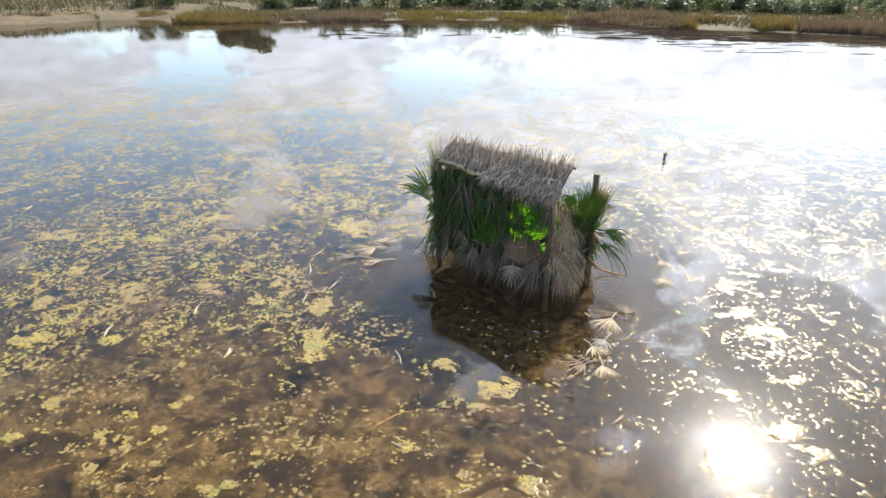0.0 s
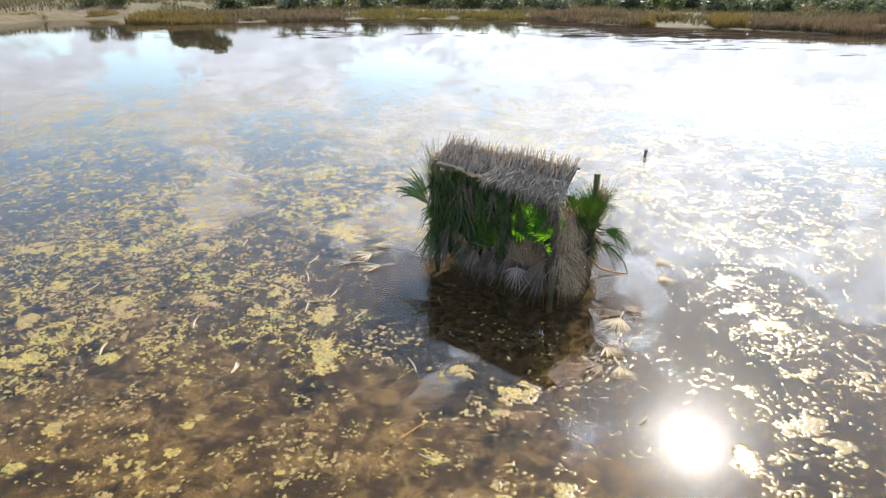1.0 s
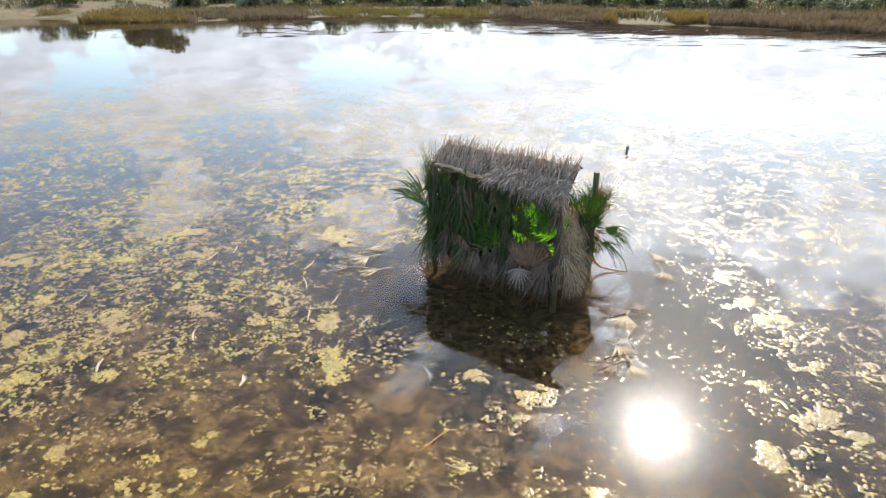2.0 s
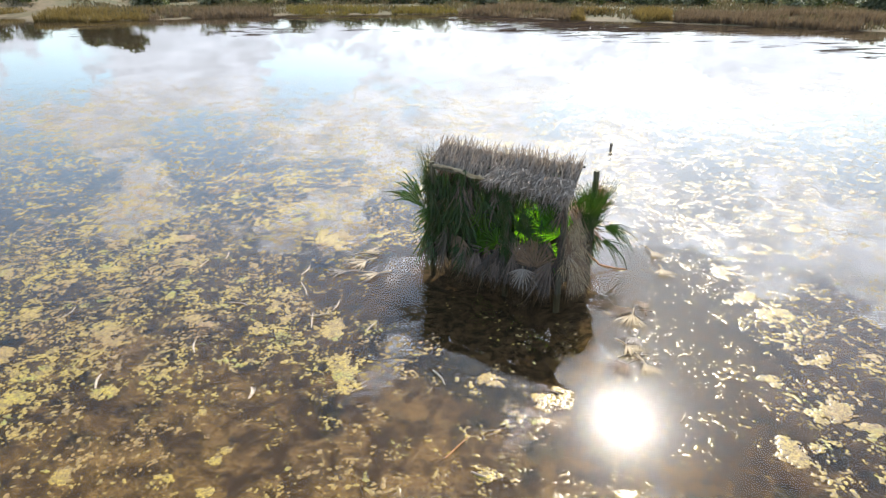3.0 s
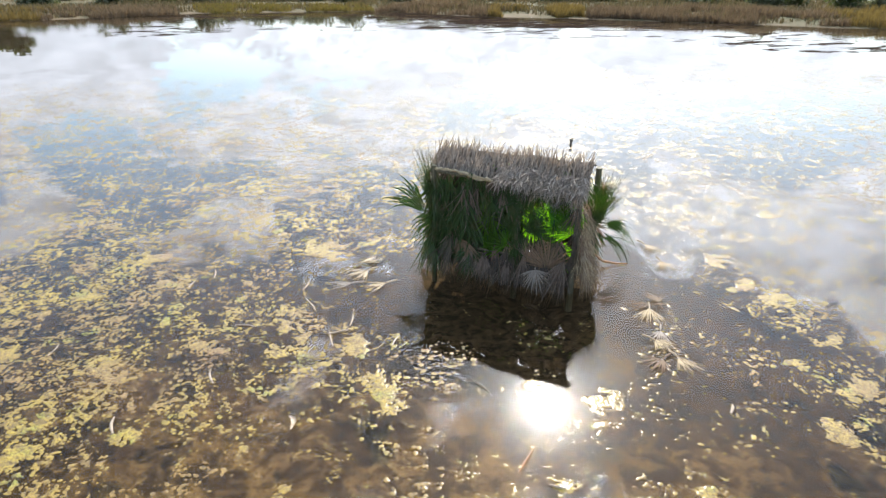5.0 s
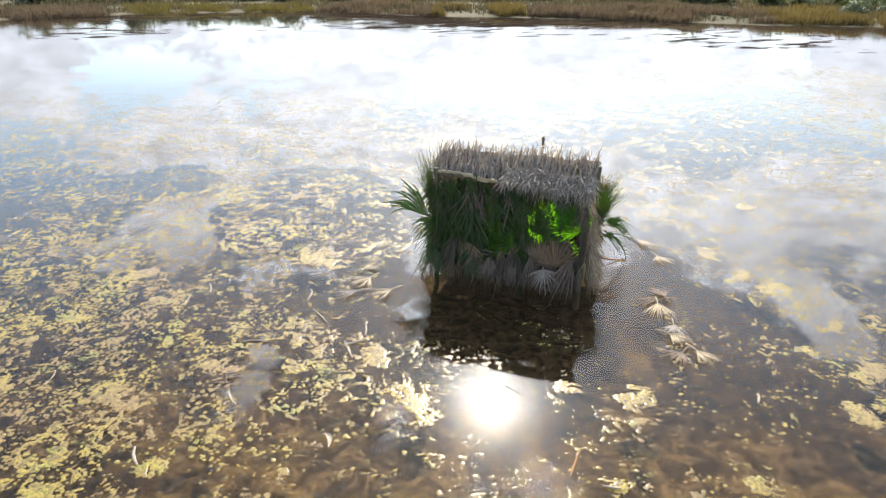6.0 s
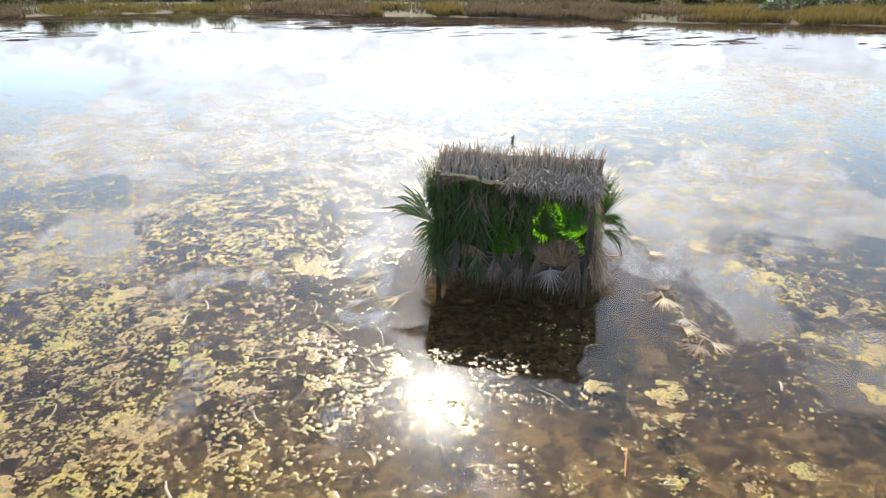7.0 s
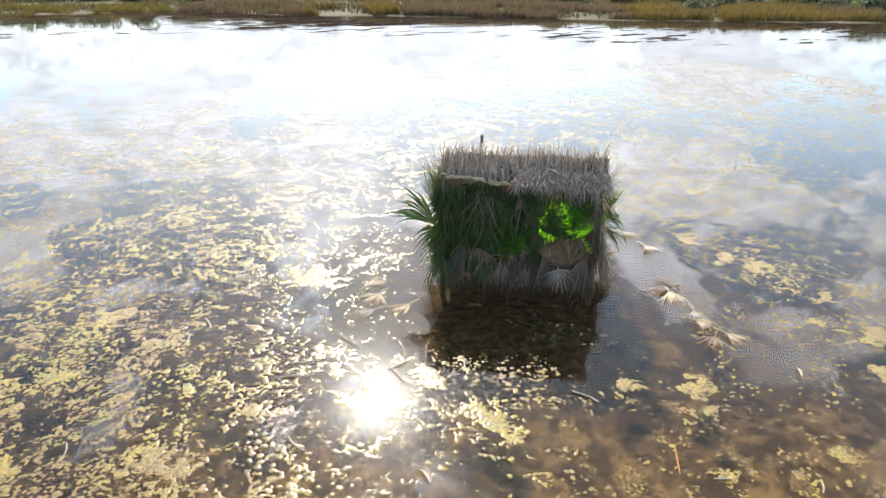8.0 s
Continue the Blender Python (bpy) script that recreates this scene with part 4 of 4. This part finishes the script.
    put((0.02, -0.02, 0.45), (-0.35, -0.05, -1), (0.2, -1, 0.1), 0.40, 0.04, 14, 40, 0.1, BROWN, 0.25, name="dried_frond")
    # dead grey fronds along the foot of the front, spilling forward to the water
    for k in range(44):
        x = -0.08 + (LONG + 0.05) * ((k * 0.618) % 1.0)
        out = 0.20 - 0.08 * x / LONG
        z = rnd.uniform(0.34, 0.66)
        put((x, rnd.uniform(-0.08, 0.02), z), (rnd.uniform(-0.35, 0.35), -out / z + rnd.uniform(-0.15, 0.25), -1), (rnd.uniform(-0.7, 0.7), -1, 0), z * rnd.uniform(1.15, 1.45), 0.02,
            rnd.randint(8, 14), rnd.uniform(14, 34), 0.03, (DULL, DEAD_FROND, BROWN, DULL, DEAD_FROND, DEAD_FROND)[k % 6] if x > 0.8 else (GREEN, GREEN, DEAD_FROND, DULL)[k % 4], 0.3, 0.2, label="dead brown frond hanging to the water", name="dried_frond")
    put((1.87, -0.18, 0.40), (0.10, -0.22, -0.6), (0.1, -1, 0.45), 0.38, 0.03, 15, 74, 0.12, GREY, 0.34, label="dead grey fan leaf spread over the waterline", name="dried_frond")
    put((2.05, -0.10, 0.36), (-0.12, -0.02, 1), (0.1, -1, 0.1), 0.52, 0.03, 24, 76, 0.06, BROWN, 0.5, label="brown dead fan leaf standing upright", name="dried_frond")
    put((1.70, -0.04, 0.42), (0.2, -0.05, 1), (0.1, -1, 0.1), 0.42, 0.03, 22, 62, 0.06, DULL, 0.4, name="dried_frond")
    for x, z in ((0.95, 0.46), (1.02, 0.42), (1.36, 0.40), (1.42, 0.36)):
        put((x, -0.14, z), (rnd.uniform(-0.2, 0.3), -0.2, -1), (0.1, -1, 0.3), z * 1.0, 0.02, 6, 16, 0.05, DULL, 0.5, 0.1, label="pale grey dead frond at the waterline", name="dried_frond")
    for k in range(10):
        put((rnd.uniform(1.45, 2.4), rnd.uniform(-0.02, 0.05), rnd.uniform(0.6, 0.92)), (rnd.uniform(-0.4, 0.4), 0, -1), (0.1, -1, 0.1), rnd.uniform(0.35, 0.5), 0.03, 18, 50, 0.1, DULL if k % 2 else GREEN, 0.4, name="dried_frond")
    # dry curtain over the end wall, spilling outwards to the water
    for k in range(70):
        b = rnd.uniform(-0.06, 0.62)
        z = rnd.uniform(0.45, 1.55)
        put((LONG + 0.04 + 0.05 * rnd.random(), b, z), (rnd.uniform(0.05, 0.42), rnd.uniform(-0.35, 0.3), -1), (1, -0.5, 0.2), rnd.uniform(0.26, 0.46), 0.05,
            rnd.randint(5, 8), rnd.uniform(14, 44), 0.25, (BROWN, STRAW, STRAW, BROWN)[k % 4], 0.15, 0.5, label="dried brown frond on the end wall", name="dried_frond")
    for k in range(12):
        put((LONG + 0.12, rnd.uniform(0.05, 0.6), rnd.uniform(0.3, 0.5)), (rnd.uniform(0.4, 0.9), rnd.uniform(-0.3, 0.2), -1), (1, -0.6, 0.4), rnd.uniform(0.34, 0.46), 0.05,
            7, 40, 0.3, BROWN if rnd.random() < 0.6 else STRAW, 0.12, 0.6, name="dried_frond")
    for k in range(26):
        put((LONG + 0.10, rnd.uniform(-0.05, 0.55), rnd.uniform(0.35, 0.75)), (rnd.uniform(0.3, 0.8), rnd.uniform(-0.45, 0.35), -1), (1, -0.6, 0.4), rnd.uniform(0.36, 0.56), 0.04,
            rnd.randint(5, 8), rnd.uniform(18, 44), 0.25, (BROWN, BROWN, STRAW)[k % 3], 0.12, 0.6, name="dried_frond")
    for k in range(14):
        put((LONG - rnd.uniform(-0.05, 0.1), rnd.uniform(0.35, 1.15), rnd.uniform(0.75, 1.1)), (rnd.uniform(-0.3, 0.45), rnd.uniform(-0.3, 0.3), 1), (0.5, -1, 0), rnd.uniform(0.42, 0.66), 0.1,
            12, rnd.uniform(24, 42), rnd.uniform(0.1, 0.5), GREEN, 0.25, 0.15)
    for k in range(22):
        put((LONG + rnd.uniform(-0.04, 0.12), rnd.uniform(0.25, 1.3), rnd.uniform(0.55, 0.95)), (rnd.uniform(-0.1, 0.3), rnd.uniform(-0.25, 0.25), 1), (0.6, -1, 0), rnd.uniform(0.55, 0.78), 0.16,
            18, rnd.uniform(16, 34), rnd.uniform(0.03, 0.2), GREEN, 0.25, 0.12)
    # green fronds at the back corner
    for k in range(14):
        a = rnd.uniform(-0.5, 0.9)
        put((LONG + rnd.uniform(-0.35, 0.08), DEEP + rnd.uniform(-0.45, 0.1), rnd.uniform(0.7, 1.25)), (0.25 + 0.5 * a, rnd.uniform(-0.3, 0.5), rnd.uniform(0.1, 1.0)), (0.5, -1, 0.2),
            rnd.uniform(0.46, 0.68), 0.12, 9, rnd.uniform(20, 36), rnd.uniform(0.3, 0.7), GREEN, 0.15, 0.15)
    for k in range(6):
        put((LONG + 0.06, DEEP + rnd.uniform(-0.1, 0.12), rnd.uniform(0.5, 0.8)), (0.8, rnd.uniform(-0.2, 0.4), rnd.uniform(-0.3, 0.3)), (0.3, -1, 0.5), rnd.uniform(0.55, 0.74), 0.14, 8, 22, 0.8, GREEN, 0.2)
    for k in range(5):
        put((LONG + 0.02, DEEP - 0.02, rnd.uniform(0.8, 1.3)), (0.5, rnd.uniform(-0.2, 0.3), 0.9), (0.3, -1, 0.1), rnd.uniform(0.34, 0.46), 0.1, 14, 35, 0.2, BROWN, 0.2, name="dried_frond")
    # back wall, chest high and open above
    for k in range(44):
        x = LONG * ((k * 0.618) % 1.0)
        put((x, DEEP + rnd.uniform(-0.06, 0.06), rnd.uniform(0.45, 1.12)), (rnd.uniform(-0.5, 0.5), rnd.uniform(-0.1, 0.1), -1), (0.1, 1, 0.1),
            rnd.uniform(0.42, 0.55), 0.04, 22, rnd.uniform(50, 80), 0.2, GREEN if k % 4 else BROWN, 0.45)
    for k in range(16):
        put((rnd.uniform(1.2, LONG), DEEP + rnd.uniform(-0.08, 0.05), rnd.uniform(0.85, 1.35)), (rnd.uniform(-0.5, 0.5), 0, -1), (0.1, 1, 0.1), rnd.uniform(0.4, 0.5), 0.03, 22, 60, 0.2, GREEN, 0.45)
    for k in range(12):
        put((0.0, rnd.uniform(0.1, DEEP), rnd.uniform(0.5, 1.3)), (rnd.uniform(-0.1, 0.05), rnd.uniform(-0.4, 0.4), -1), (1, 0, 0.1), rnd.uniform(0.42, 0.55), 0.04, 22, 60, 0.2, GREEN, 0.45)
    for k in range(8):
        put((LONG - 0.02, rnd.uniform(0.1, DEEP), rnd.uniform(0.5, 1.2)), (0, rnd.uniform(-0.4, 0.4), -1), (1, 0, 0.1), rnd.uniform(0.42, 0.55), 0.04, 22, 60, 0.2, GREEN if k % 2 else BROWN, 0.45)
    # bent branch at the foot of the back corner
    pts = [(LONG + 0.02, DEEP - 0.1, 0.28), (LONG + 0.22, DEEP + 0.0, 0.08), (LONG + 0.45, DEEP + 0.14, 0.02), (LONG + 0.62, DEEP + 0.24, 0.01)]
    part("branch", mesh("branch", *tube(pts, [0.02, 0.018, 0.014, 0.006], 6, rnd, 0.1), RUST), hide, "bent reddish palm stem trailing into the water")
    pts = [(LONG + 0.62, DEEP + 0.24, 0.01), (LONG + 0.55, DEEP + 0.2, 0.22), (LONG + 0.42, DEEP + 0.1, 0.42), (LONG + 0.2, DEEP + 0.02, 0.6)]
    part("branch", mesh("branch", *tube(pts, [0.006, 0.01, 0.012, 0.014], 6, rnd, 0.1), GREEN), hide, "green palm stem bent down to the water")


make_hide()


# ---- fronds, leaves and sticks on the water ----
def floating_frond(x, y, turn, size, count, spread, mat, label, stem=0.2, tilt=0.12):
    rnd = random.Random(round(1000 * (x + 3 * y)))
    a = radians(turn)
    way = (math.cos(a), math.sin(a), tilt * 0.3)
    thing = new("floating_frond", fan((-way[0] * stem, -way[1] * stem, 0.012), way, (0.1, 0.05, 1), size, stem, count, spread, 0.06, rnd, mat, 0.4, 0.10))
    thing.location = (x, y, 0.02)
    tagged(thing, label, "palm frond", group="fallen palm fronds")


for row in ((1.62, 9.45, -115, 0.50, 20, 42, STRAW, "dry straw-coloured fan frond floating on the lake"), (1.75, 9.55, 170, 0.50, 12, 24, BROWN, "brown dried frond half under water"),
            (1.85, 9.60, 80, 0.36, 12, 40, BROWN, "brown dried frond half under water"), (1.45, 8.82, -120, 0.34, 14, 46, GREY, "broken bleached frond pieces floating on the lake"),
            (1.25, 8.62, -60, 0.34, 12, 60, STRAW, "broken bleached frond pieces floating on the lake"), (1.12, 8.18, -150, 0.36, 14, 50, BROWN, "brown dry fan frond floating on the lake"),
            (1.34, 8.16, -82, 0.36, 16, 42, STRAW, "pale straw fan frond floating on the lake"), (2.66, 10.95, -95, 0.40, 16, 45, STRAW, "pale dry fan frond floating beside the hide"),
            (2.75, 11.7, -80, 0.40, 14, 30, STRAW, "pale dry fan frond floating beside the hide"), (-2.45, 11.62, -150, 0.45, 16, 50, STRAW, "pale dry fan frond among algae"),
            (-2.2, 11.1, 200, 0.42, 12, 35, STRAW, "pale dry fan frond among algae"), (-2.75, 11.2, 185, 0.40, 10, 30, GREY, "pale dry fan frond among algae"),
            (-2.5, 11.95, 20, 0.40, 12, 35, STRAW, "pale dry fan frond among algae")):
    floating_frond(*row)


def floating_stick(ax, ay, bx, by, r, mat, label, flat=False):
    rnd = random.Random(round(100 * (ax + by)))
    a, b = Vector((ax, ay, 0.012)), Vector((bx, by, 0.02))
    side = (b - a).cross(Vector((0, 0, 1))).normalized() * rnd.uniform(-0.05, 0.05) * (b - a).length * 3
    pts = [a, a.lerp(b, 0.33) + side * 0.6, a.lerp(b, 0.66) + side * 0.7, b]
    ob = new("floating_leaf" if flat else "stick", mesh("stick", *tube(pts, [r * 0.7, r, r, r * 0.5], 6, rnd, 0.12), mat))
    tagged(ob, label, "leaf" if flat else "stick", group="floating sticks")


PALE, RED = "pale bleached stick floating among algae", "reddish brown stick floating in the water"
for row in ((-5.66, 8.11, -5.71, 8.40, 0.016, DRIFT, PALE), (-4.67, 8.86, -4.73, 9.17, 0.013, DRIFT, PALE), (-3.23, 9.74, -2.91, 9.79, 0.012, DRIFT, PALE),
            (-3.16, 9.4, -3.19, 9.84, 0.010, DRIFT, PALE), (-3.5, 10.85, -3.36, 10.4, 0.013, DRIFT, PALE), (-3.55, 11.16, -3.44, 11.52, 0.010, DRIFT, PALE),
            (-2.35, 9.27, -2.24, 9.47, 0.010, DRIFT, PALE), (-1.40, 6.62, -1.12, 6.93, 0.009, RUST, RED), (-1.15, 6.4, -1.0, 6.31, 0.010, DRIFT, PALE),
            (-1.45, 8.23, -1.32, 7.90, 0.010, DRIFT, PALE), (-5.35, 11.62, -5.26, 11.85, 0.010, DRIFT, PALE), (-4.99, 11.89, -5.0, 12.19, 0.010, DRIFT, PALE),
            (-6.9, 9.94, -6.84, 10.21, 0.008, DRIFT, PALE)):
    floating_stick(*row)
for row in ((-4.53, 10.25, -4.22, 10.12, 0.010, DRIFT, PALE), (-0.35, 5.73, -0.22, 5.84, 0.009, DRIFT, PALE), (-10.55, 12.82, -10.58, 13.08, 0.016, DRIFT, PALE),
            (-2.89, 9.9, -2.82, 10.2, 0.010, DRIFT, PALE), (1.34, 7.02, 1.46, 7.16, 0.016, DRIFT, PALE), (1.02, 8.35, 1.5, 8.42, 0.008, BARK, "thin dark stick floating beside dry fronds"),
            (-1.62, 12.4, -1.5, 12.62, 0.012, DRIFT, PALE)):
    floating_stick(*row)


def make_curled_leaf(x, y, turn):
    """A bleached curled leaf sheath: a bent trough."""
    verts, faces = [], []
    for k in range(9):
        s = k / 8
        c = Vector((0.12 * math.sin(2.4 * s), 0.34 * (s - 0.5), 0.02 + 0.02 * s))
        w = 0.055 * math.sin(math.pi * (0.12 + 0.8 * s))
        for q in range(5):
            a = -1.1 + 0.55 * q
            verts.append(c + Vector((w * math.sin(a), 0, w * (1 - math.cos(a)))))
    for k in range(8):
        for q in range(4):
            a = 5 * k + q
            faces.append((a, a + 1, a + 6, a + 5))
    ob = new("curled_leaf", mesh("curled_leaf", verts, faces, DRIFT, True))
    ob.matrix_world = pose(x, y, 0, 0, 0, turn)
    ob.scale = (0.65, 0.65, 0.65)
    tagged(ob, "bleached curled leaf sheath floating among algae", "leaf")


make_curled_leaf(-3.75, 7.88, 20)


def make_stake(x, y):
    stake = anchor("stake", pose(x, y, 0))
    tagged(stake, "short dark wooden stake standing out of the lake", "stake")
    rnd = random.Random(2)
    part("shaft", mesh("shaft", *tube([(0, 0, -0.45), (0, 0, 0.05), (0.01, 0, 0.11)], [0.045, 0.04, 0.036], 8, rnd, 0.05), BARK), stake)
    part("cap", mesh("cap", *tube([(0.005, 0, 0.10), (0.01, 0, 0.15), (0.04, 0, 0.18)], [0.05, 0.055, 0.025], 8, rnd, 0.1), BARK), stake, "broken dark top")


make_stake(4.24, 18.85)


# ---- far shore ----
def make_reeds():
    """Reed beds along the far bank, each one dense bed of standing blades."""
    rnd = np.random.default_rng(5)
    beds = [(-50, 68, -46, 71.5, 3, 0.45, REED, 1500), (-46, 71.5, -41, 75.5, 3, 0.4, REED, 1500), (-46.6, 70.2, -44.4, 72.6, 2, 1.0, RED_REED, 1200), (-52.5, 64.5, -49.5, 67, 3, 0.7, REED, 1200), (-36, 67, -26, 68, 6, 1.0, REED, 5200), (-26, 68.3, -14, 74, 6, 0.95, RED_REED, 5200), (-14, 75, 5, 77, 5, 0.8, REED, 5200), (5, 76.5, 15, 66.5, 8, 0.95, RED_REED, 5600),
            (15, 66.5, 24, 63, 7, 1.05, REED, 5200), (24, 63.3, 31, 58.6, 8, 1.05, RED_REED, 5600), (31, 58.6, 43, 50.6, 11, 1.1, RED_REED, 10000), (43, 50.6, 66, 39, 13, 1.15, REED, 15000),
            (66, 39, 90, 28.6, 13, 1.2, RED_REED, 9000)]
    for ax, ay, bx, by, deep, tall, mat, count in beds:
        s, d = rnd.random(count), rnd.random(count) ** 1.25
        length = math.hypot(bx - ax, by - ay)
        nx, ny = -(by - ay) / length, (bx - ax) / length
        if ny < 0:
            nx, ny = -nx, -ny
        wob = 1.8 * (cloudy(s * length, np.zeros(count) + ax, 2.6, 3, 9) - 0.5)
        x = ax + (bx - ax) * s + nx * (d * deep + wob)
        y = ay + (by - ay) * s + ny * (d * deep + wob)
        keep = cloudy(x, y, 3.0, 2, 19) > 0.38
        x, y = x[keep], y[keep]
        m = len(x)
        z = np.minimum(np.maximum(ground_height(x, y), -0.3), 0.6) - 0.05
        h = tall * rnd.uniform(0.42, 0.95, m) * (0.45 + 0.8 * cloudy(x, y, 4.0, 2, 29))
        a, w = rnd.uniform(0, math.pi, m), rnd.uniform(0.02, 0.05, m)
        lx, ly = rnd.normal(0, 0.16, m), rnd.normal(0, 0.16, m)
        p0 = np.stack([x - w * np.cos(a), y - w * np.sin(a), z], -1)
        p1 = np.stack([x + w * np.cos(a), y + w * np.sin(a), z], -1)
        p2 = np.stack([x + lx * 0.4 * h + w * 0.8 * np.cos(a), y + ly * 0.4 * h + w * 0.8 * np.sin(a), z + 0.6 * h], -1)
        p3 = np.stack([x + lx * h, y + ly * h, z + h], -1)
        verts = np.stack([p0, p1, p2, p3], 1).reshape(-1, 3)
        faces = [(4 * k, 4 * k + 1, 4 * k + 2, 4 * k + 3) for k in range(m)]
        ob = new("reed_bed", mesh("reed_bed", verts.tolist(), faces, mat))
        tagged(ob, "brown-gold bed of reeds along the far bank" if mat is REED else "reddish brown bed of dry reeds on the bank", "reeds", group="reed beds", kind="stuff")


def leaf_cloud(rnd, blobs, count, size):
    """Small leaf faces scattered over several overlapping clumps."""
    verts, faces = [], []
    for k in range(count):
        c, r = rnd.choice(blobs)
        d = Vector((rnd.gauss(0, 1), rnd.gauss(0, 1), rnd.gauss(0, 1))).normalized()
        p = Vector(c) + Vector((d.x * r[0], d.y * r[1], d.z * r[2])) * rnd.uniform(0.55, 1.08)
        if p.z < 0.02:
            continue
        a = Vector((rnd.gauss(0, 1), rnd.gauss(0, 1), rnd.gauss(0, 0.6))).normalized()
        b = a.cross(d + Vector((0.01, 0.02, 0.3))).normalized()
        s = size * rnd.uniform(0.6, 1.4)
        i = len(verts)
        verts += [p - a * s, p + b * s * 0.5, p + a * s, p - b * s * 0.5]
        faces.append((i, i + 1, i + 2, i + 3))
    return verts, faces


def make_bush(rnd, name, wide, tall, count, mat, label, trunk):
    """A bush or tree at the origin, with trunk, limbs and a loose crown."""
    plant = new(name)
    base = tall * (0.28 if trunk else -0.18)
    blobs = []
    for k in range(9 if trunk else 11):
        a = rnd.uniform(0, 6.283)
        q = rnd.uniform(0.1, 0.75) * wide / 2
        blobs.append(((q * math.cos(a), q * math.sin(a), base + rnd.uniform(0.25, 0.78) * (tall - base)), (rnd.uniform(0.22, 0.4) * wide / 2 * 1.3, rnd.uniform(0.22, 0.4) * wide / 2 * 1.3, rnd.uniform(0.18, 0.3) * (tall - base) * 1.1)))
    r = 0.03 * tall if trunk else 0.02 * tall
    part("trunk", mesh("trunk", *tube([(0, 0, -0.2), (0.02 * tall, 0, tall * 0.3), (0, 0.03 * tall, tall * 0.7)], [r, r * 0.75, r * 0.3], 7, rnd, 0.1), BARK), plant)
    for c, _ in blobs[:5]:
        part("limb", mesh("limb", *tube([(0, 0, tall * 0.2), Vector(c) * 0.55 + Vector((0, 0, tall * 0.1)), c], [r * 0.6, r * 0.4, r * 0.15], 5, rnd, 0.1), BARK), plant)
    part("crown", mesh("crown", *leaf_cloud(rnd, blobs, count, 0.055 * wide if trunk else 0.04 * wide), mat), plant)
    tagged(plant, label, "tree" if trunk else "bush", group="trees behind the lake" if trunk else "bushes on the bank")
    return plant


def make_plants():
    rnd = random.Random(8)
    kinds = [make_bush(rnd, "bush", 4.0, 2.0, 1000, BUSH, "pale olive green bush on the far bank", False), make_bush(rnd, "bush", 5.0, 2.5, 1200, BUSH, "pale olive green bush on the far bank", False),
             make_bush(rnd, "bush", 3.8, 2.2, 900, TREE, "dark green bush on the far bank", False)]
    spots = []
    while len(spots) < 210:
        az = rnd.uniform(-48, 75)
        d = rnd.uniform(88, 104) if len(spots) < 140 else rnd.uniform(100, 150)
        x, y = d * math.sin(radians(az)), d * math.cos(radians(az)) + 1
        edge = float(shore_distance(np.array([x]), np.array([y]))[0])
        if edge > 11 and not (x < -36 and y < 100):
            spots.append((x, y))
    spots += [(-45.2, 77.5), (-42.5, 79.0), (-44.0, 80.5), (58, 56), (62, 55), (60, 58)]
    for i, (x, y) in enumerate(spots):
        z = float(ground_height(np.array([x]), np.array([y]))[0])
        m = pose(x, y, z - 0.05, 0, 0, rnd.uniform(0, 360))
        if i < 3:
            kinds[i].matrix_world = m
        else:
            ob = copy_thing(kinds[2 if i % 7 == 0 or 210 <= i < 213 else i % 3], m)
            ob.scale = [rnd.uniform(0.75, 1.25) if i < 210 else 0.8] * 3
    trees = [make_bush(rnd, "tree", 6.5, 6.5, 1300, TREE, "dark green tree behind the lake", True), make_bush(rnd, "tree", 11.0, 6.9, 2600, TREE, "tall dark green tree behind the lake", True)]
    places = [(-50.5, 119, 1)]
    for k in range(34):
        az, d = -55 + 4.0 * k + rnd.uniform(-1.5, 1.5), rnd.uniform(138, 165)
        places.append((d * math.sin(radians(az)), d * math.cos(radians(az)), 0))
    done = set()
    for x, y, kind in places:
        z = float(ground_height(np.array([x]), np.array([y]))[0])
        m = pose(x, y, z - 0.05, 0, 0, rnd.uniform(0, 360))
        if kind not in done:
            done.add(kind)
            trees[kind].matrix_world = m
        else:
            ob = copy_thing(trees[kind], m)
            ob.scale = [rnd.uniform(0.55, 0.8) if kind == 0 else rnd.uniform(0.9, 1.05)] * 3


def make_scrub():
    """Low dry scrub and grass tufts over the land behind the reeds."""
    rnd = np.random.default_rng(12)
    az, d = np.radians(rnd.uniform(-50, 78, 130000)), rnd.uniform(40, 128, 130000)
    x, y = d * np.sin(az), d * np.cos(az)
    edge = shore_distance(x, y)
    keep = (edge > np.where(x < -36, 2.6, 1.0)) & (cloudy(x, y, 5.0, 3, 33) > 0.40)
    x, y = x[keep], y[keep]
    m = len(x)
    z = ground_height(x, y) - 0.03
    h = rnd.uniform(0.2, 0.6, m) * (0.5 + cloudy(x, y, 7.0, 2, 35))
    a, w = rnd.uniform(0, math.pi, m), rnd.uniform(0.03, 0.09, m)
    cx, cy = w * np.cos(a), w * np.sin(a)
    verts = np.stack([np.stack([x - cx, y - cy, z], -1), np.stack([x + cx, y + cy, z], -1), np.stack([x + 0.7 * cx, y + 0.7 * cy, z + h * 0.8], -1),
                      np.stack([x - 0.5 * cx, y - 0.5 * cy, z + h], -1)], 1).reshape(-1, 3)
    ob = new("scrub", mesh("scrub", verts.tolist(), np.arange(4 * m).reshape(-1, 4).tolist(), SCRUB))
    tagged(ob, "low dry brown scrub and grass behind the lake", "scrub", kind="stuff")


make_reeds()
make_scrub()
make_plants()
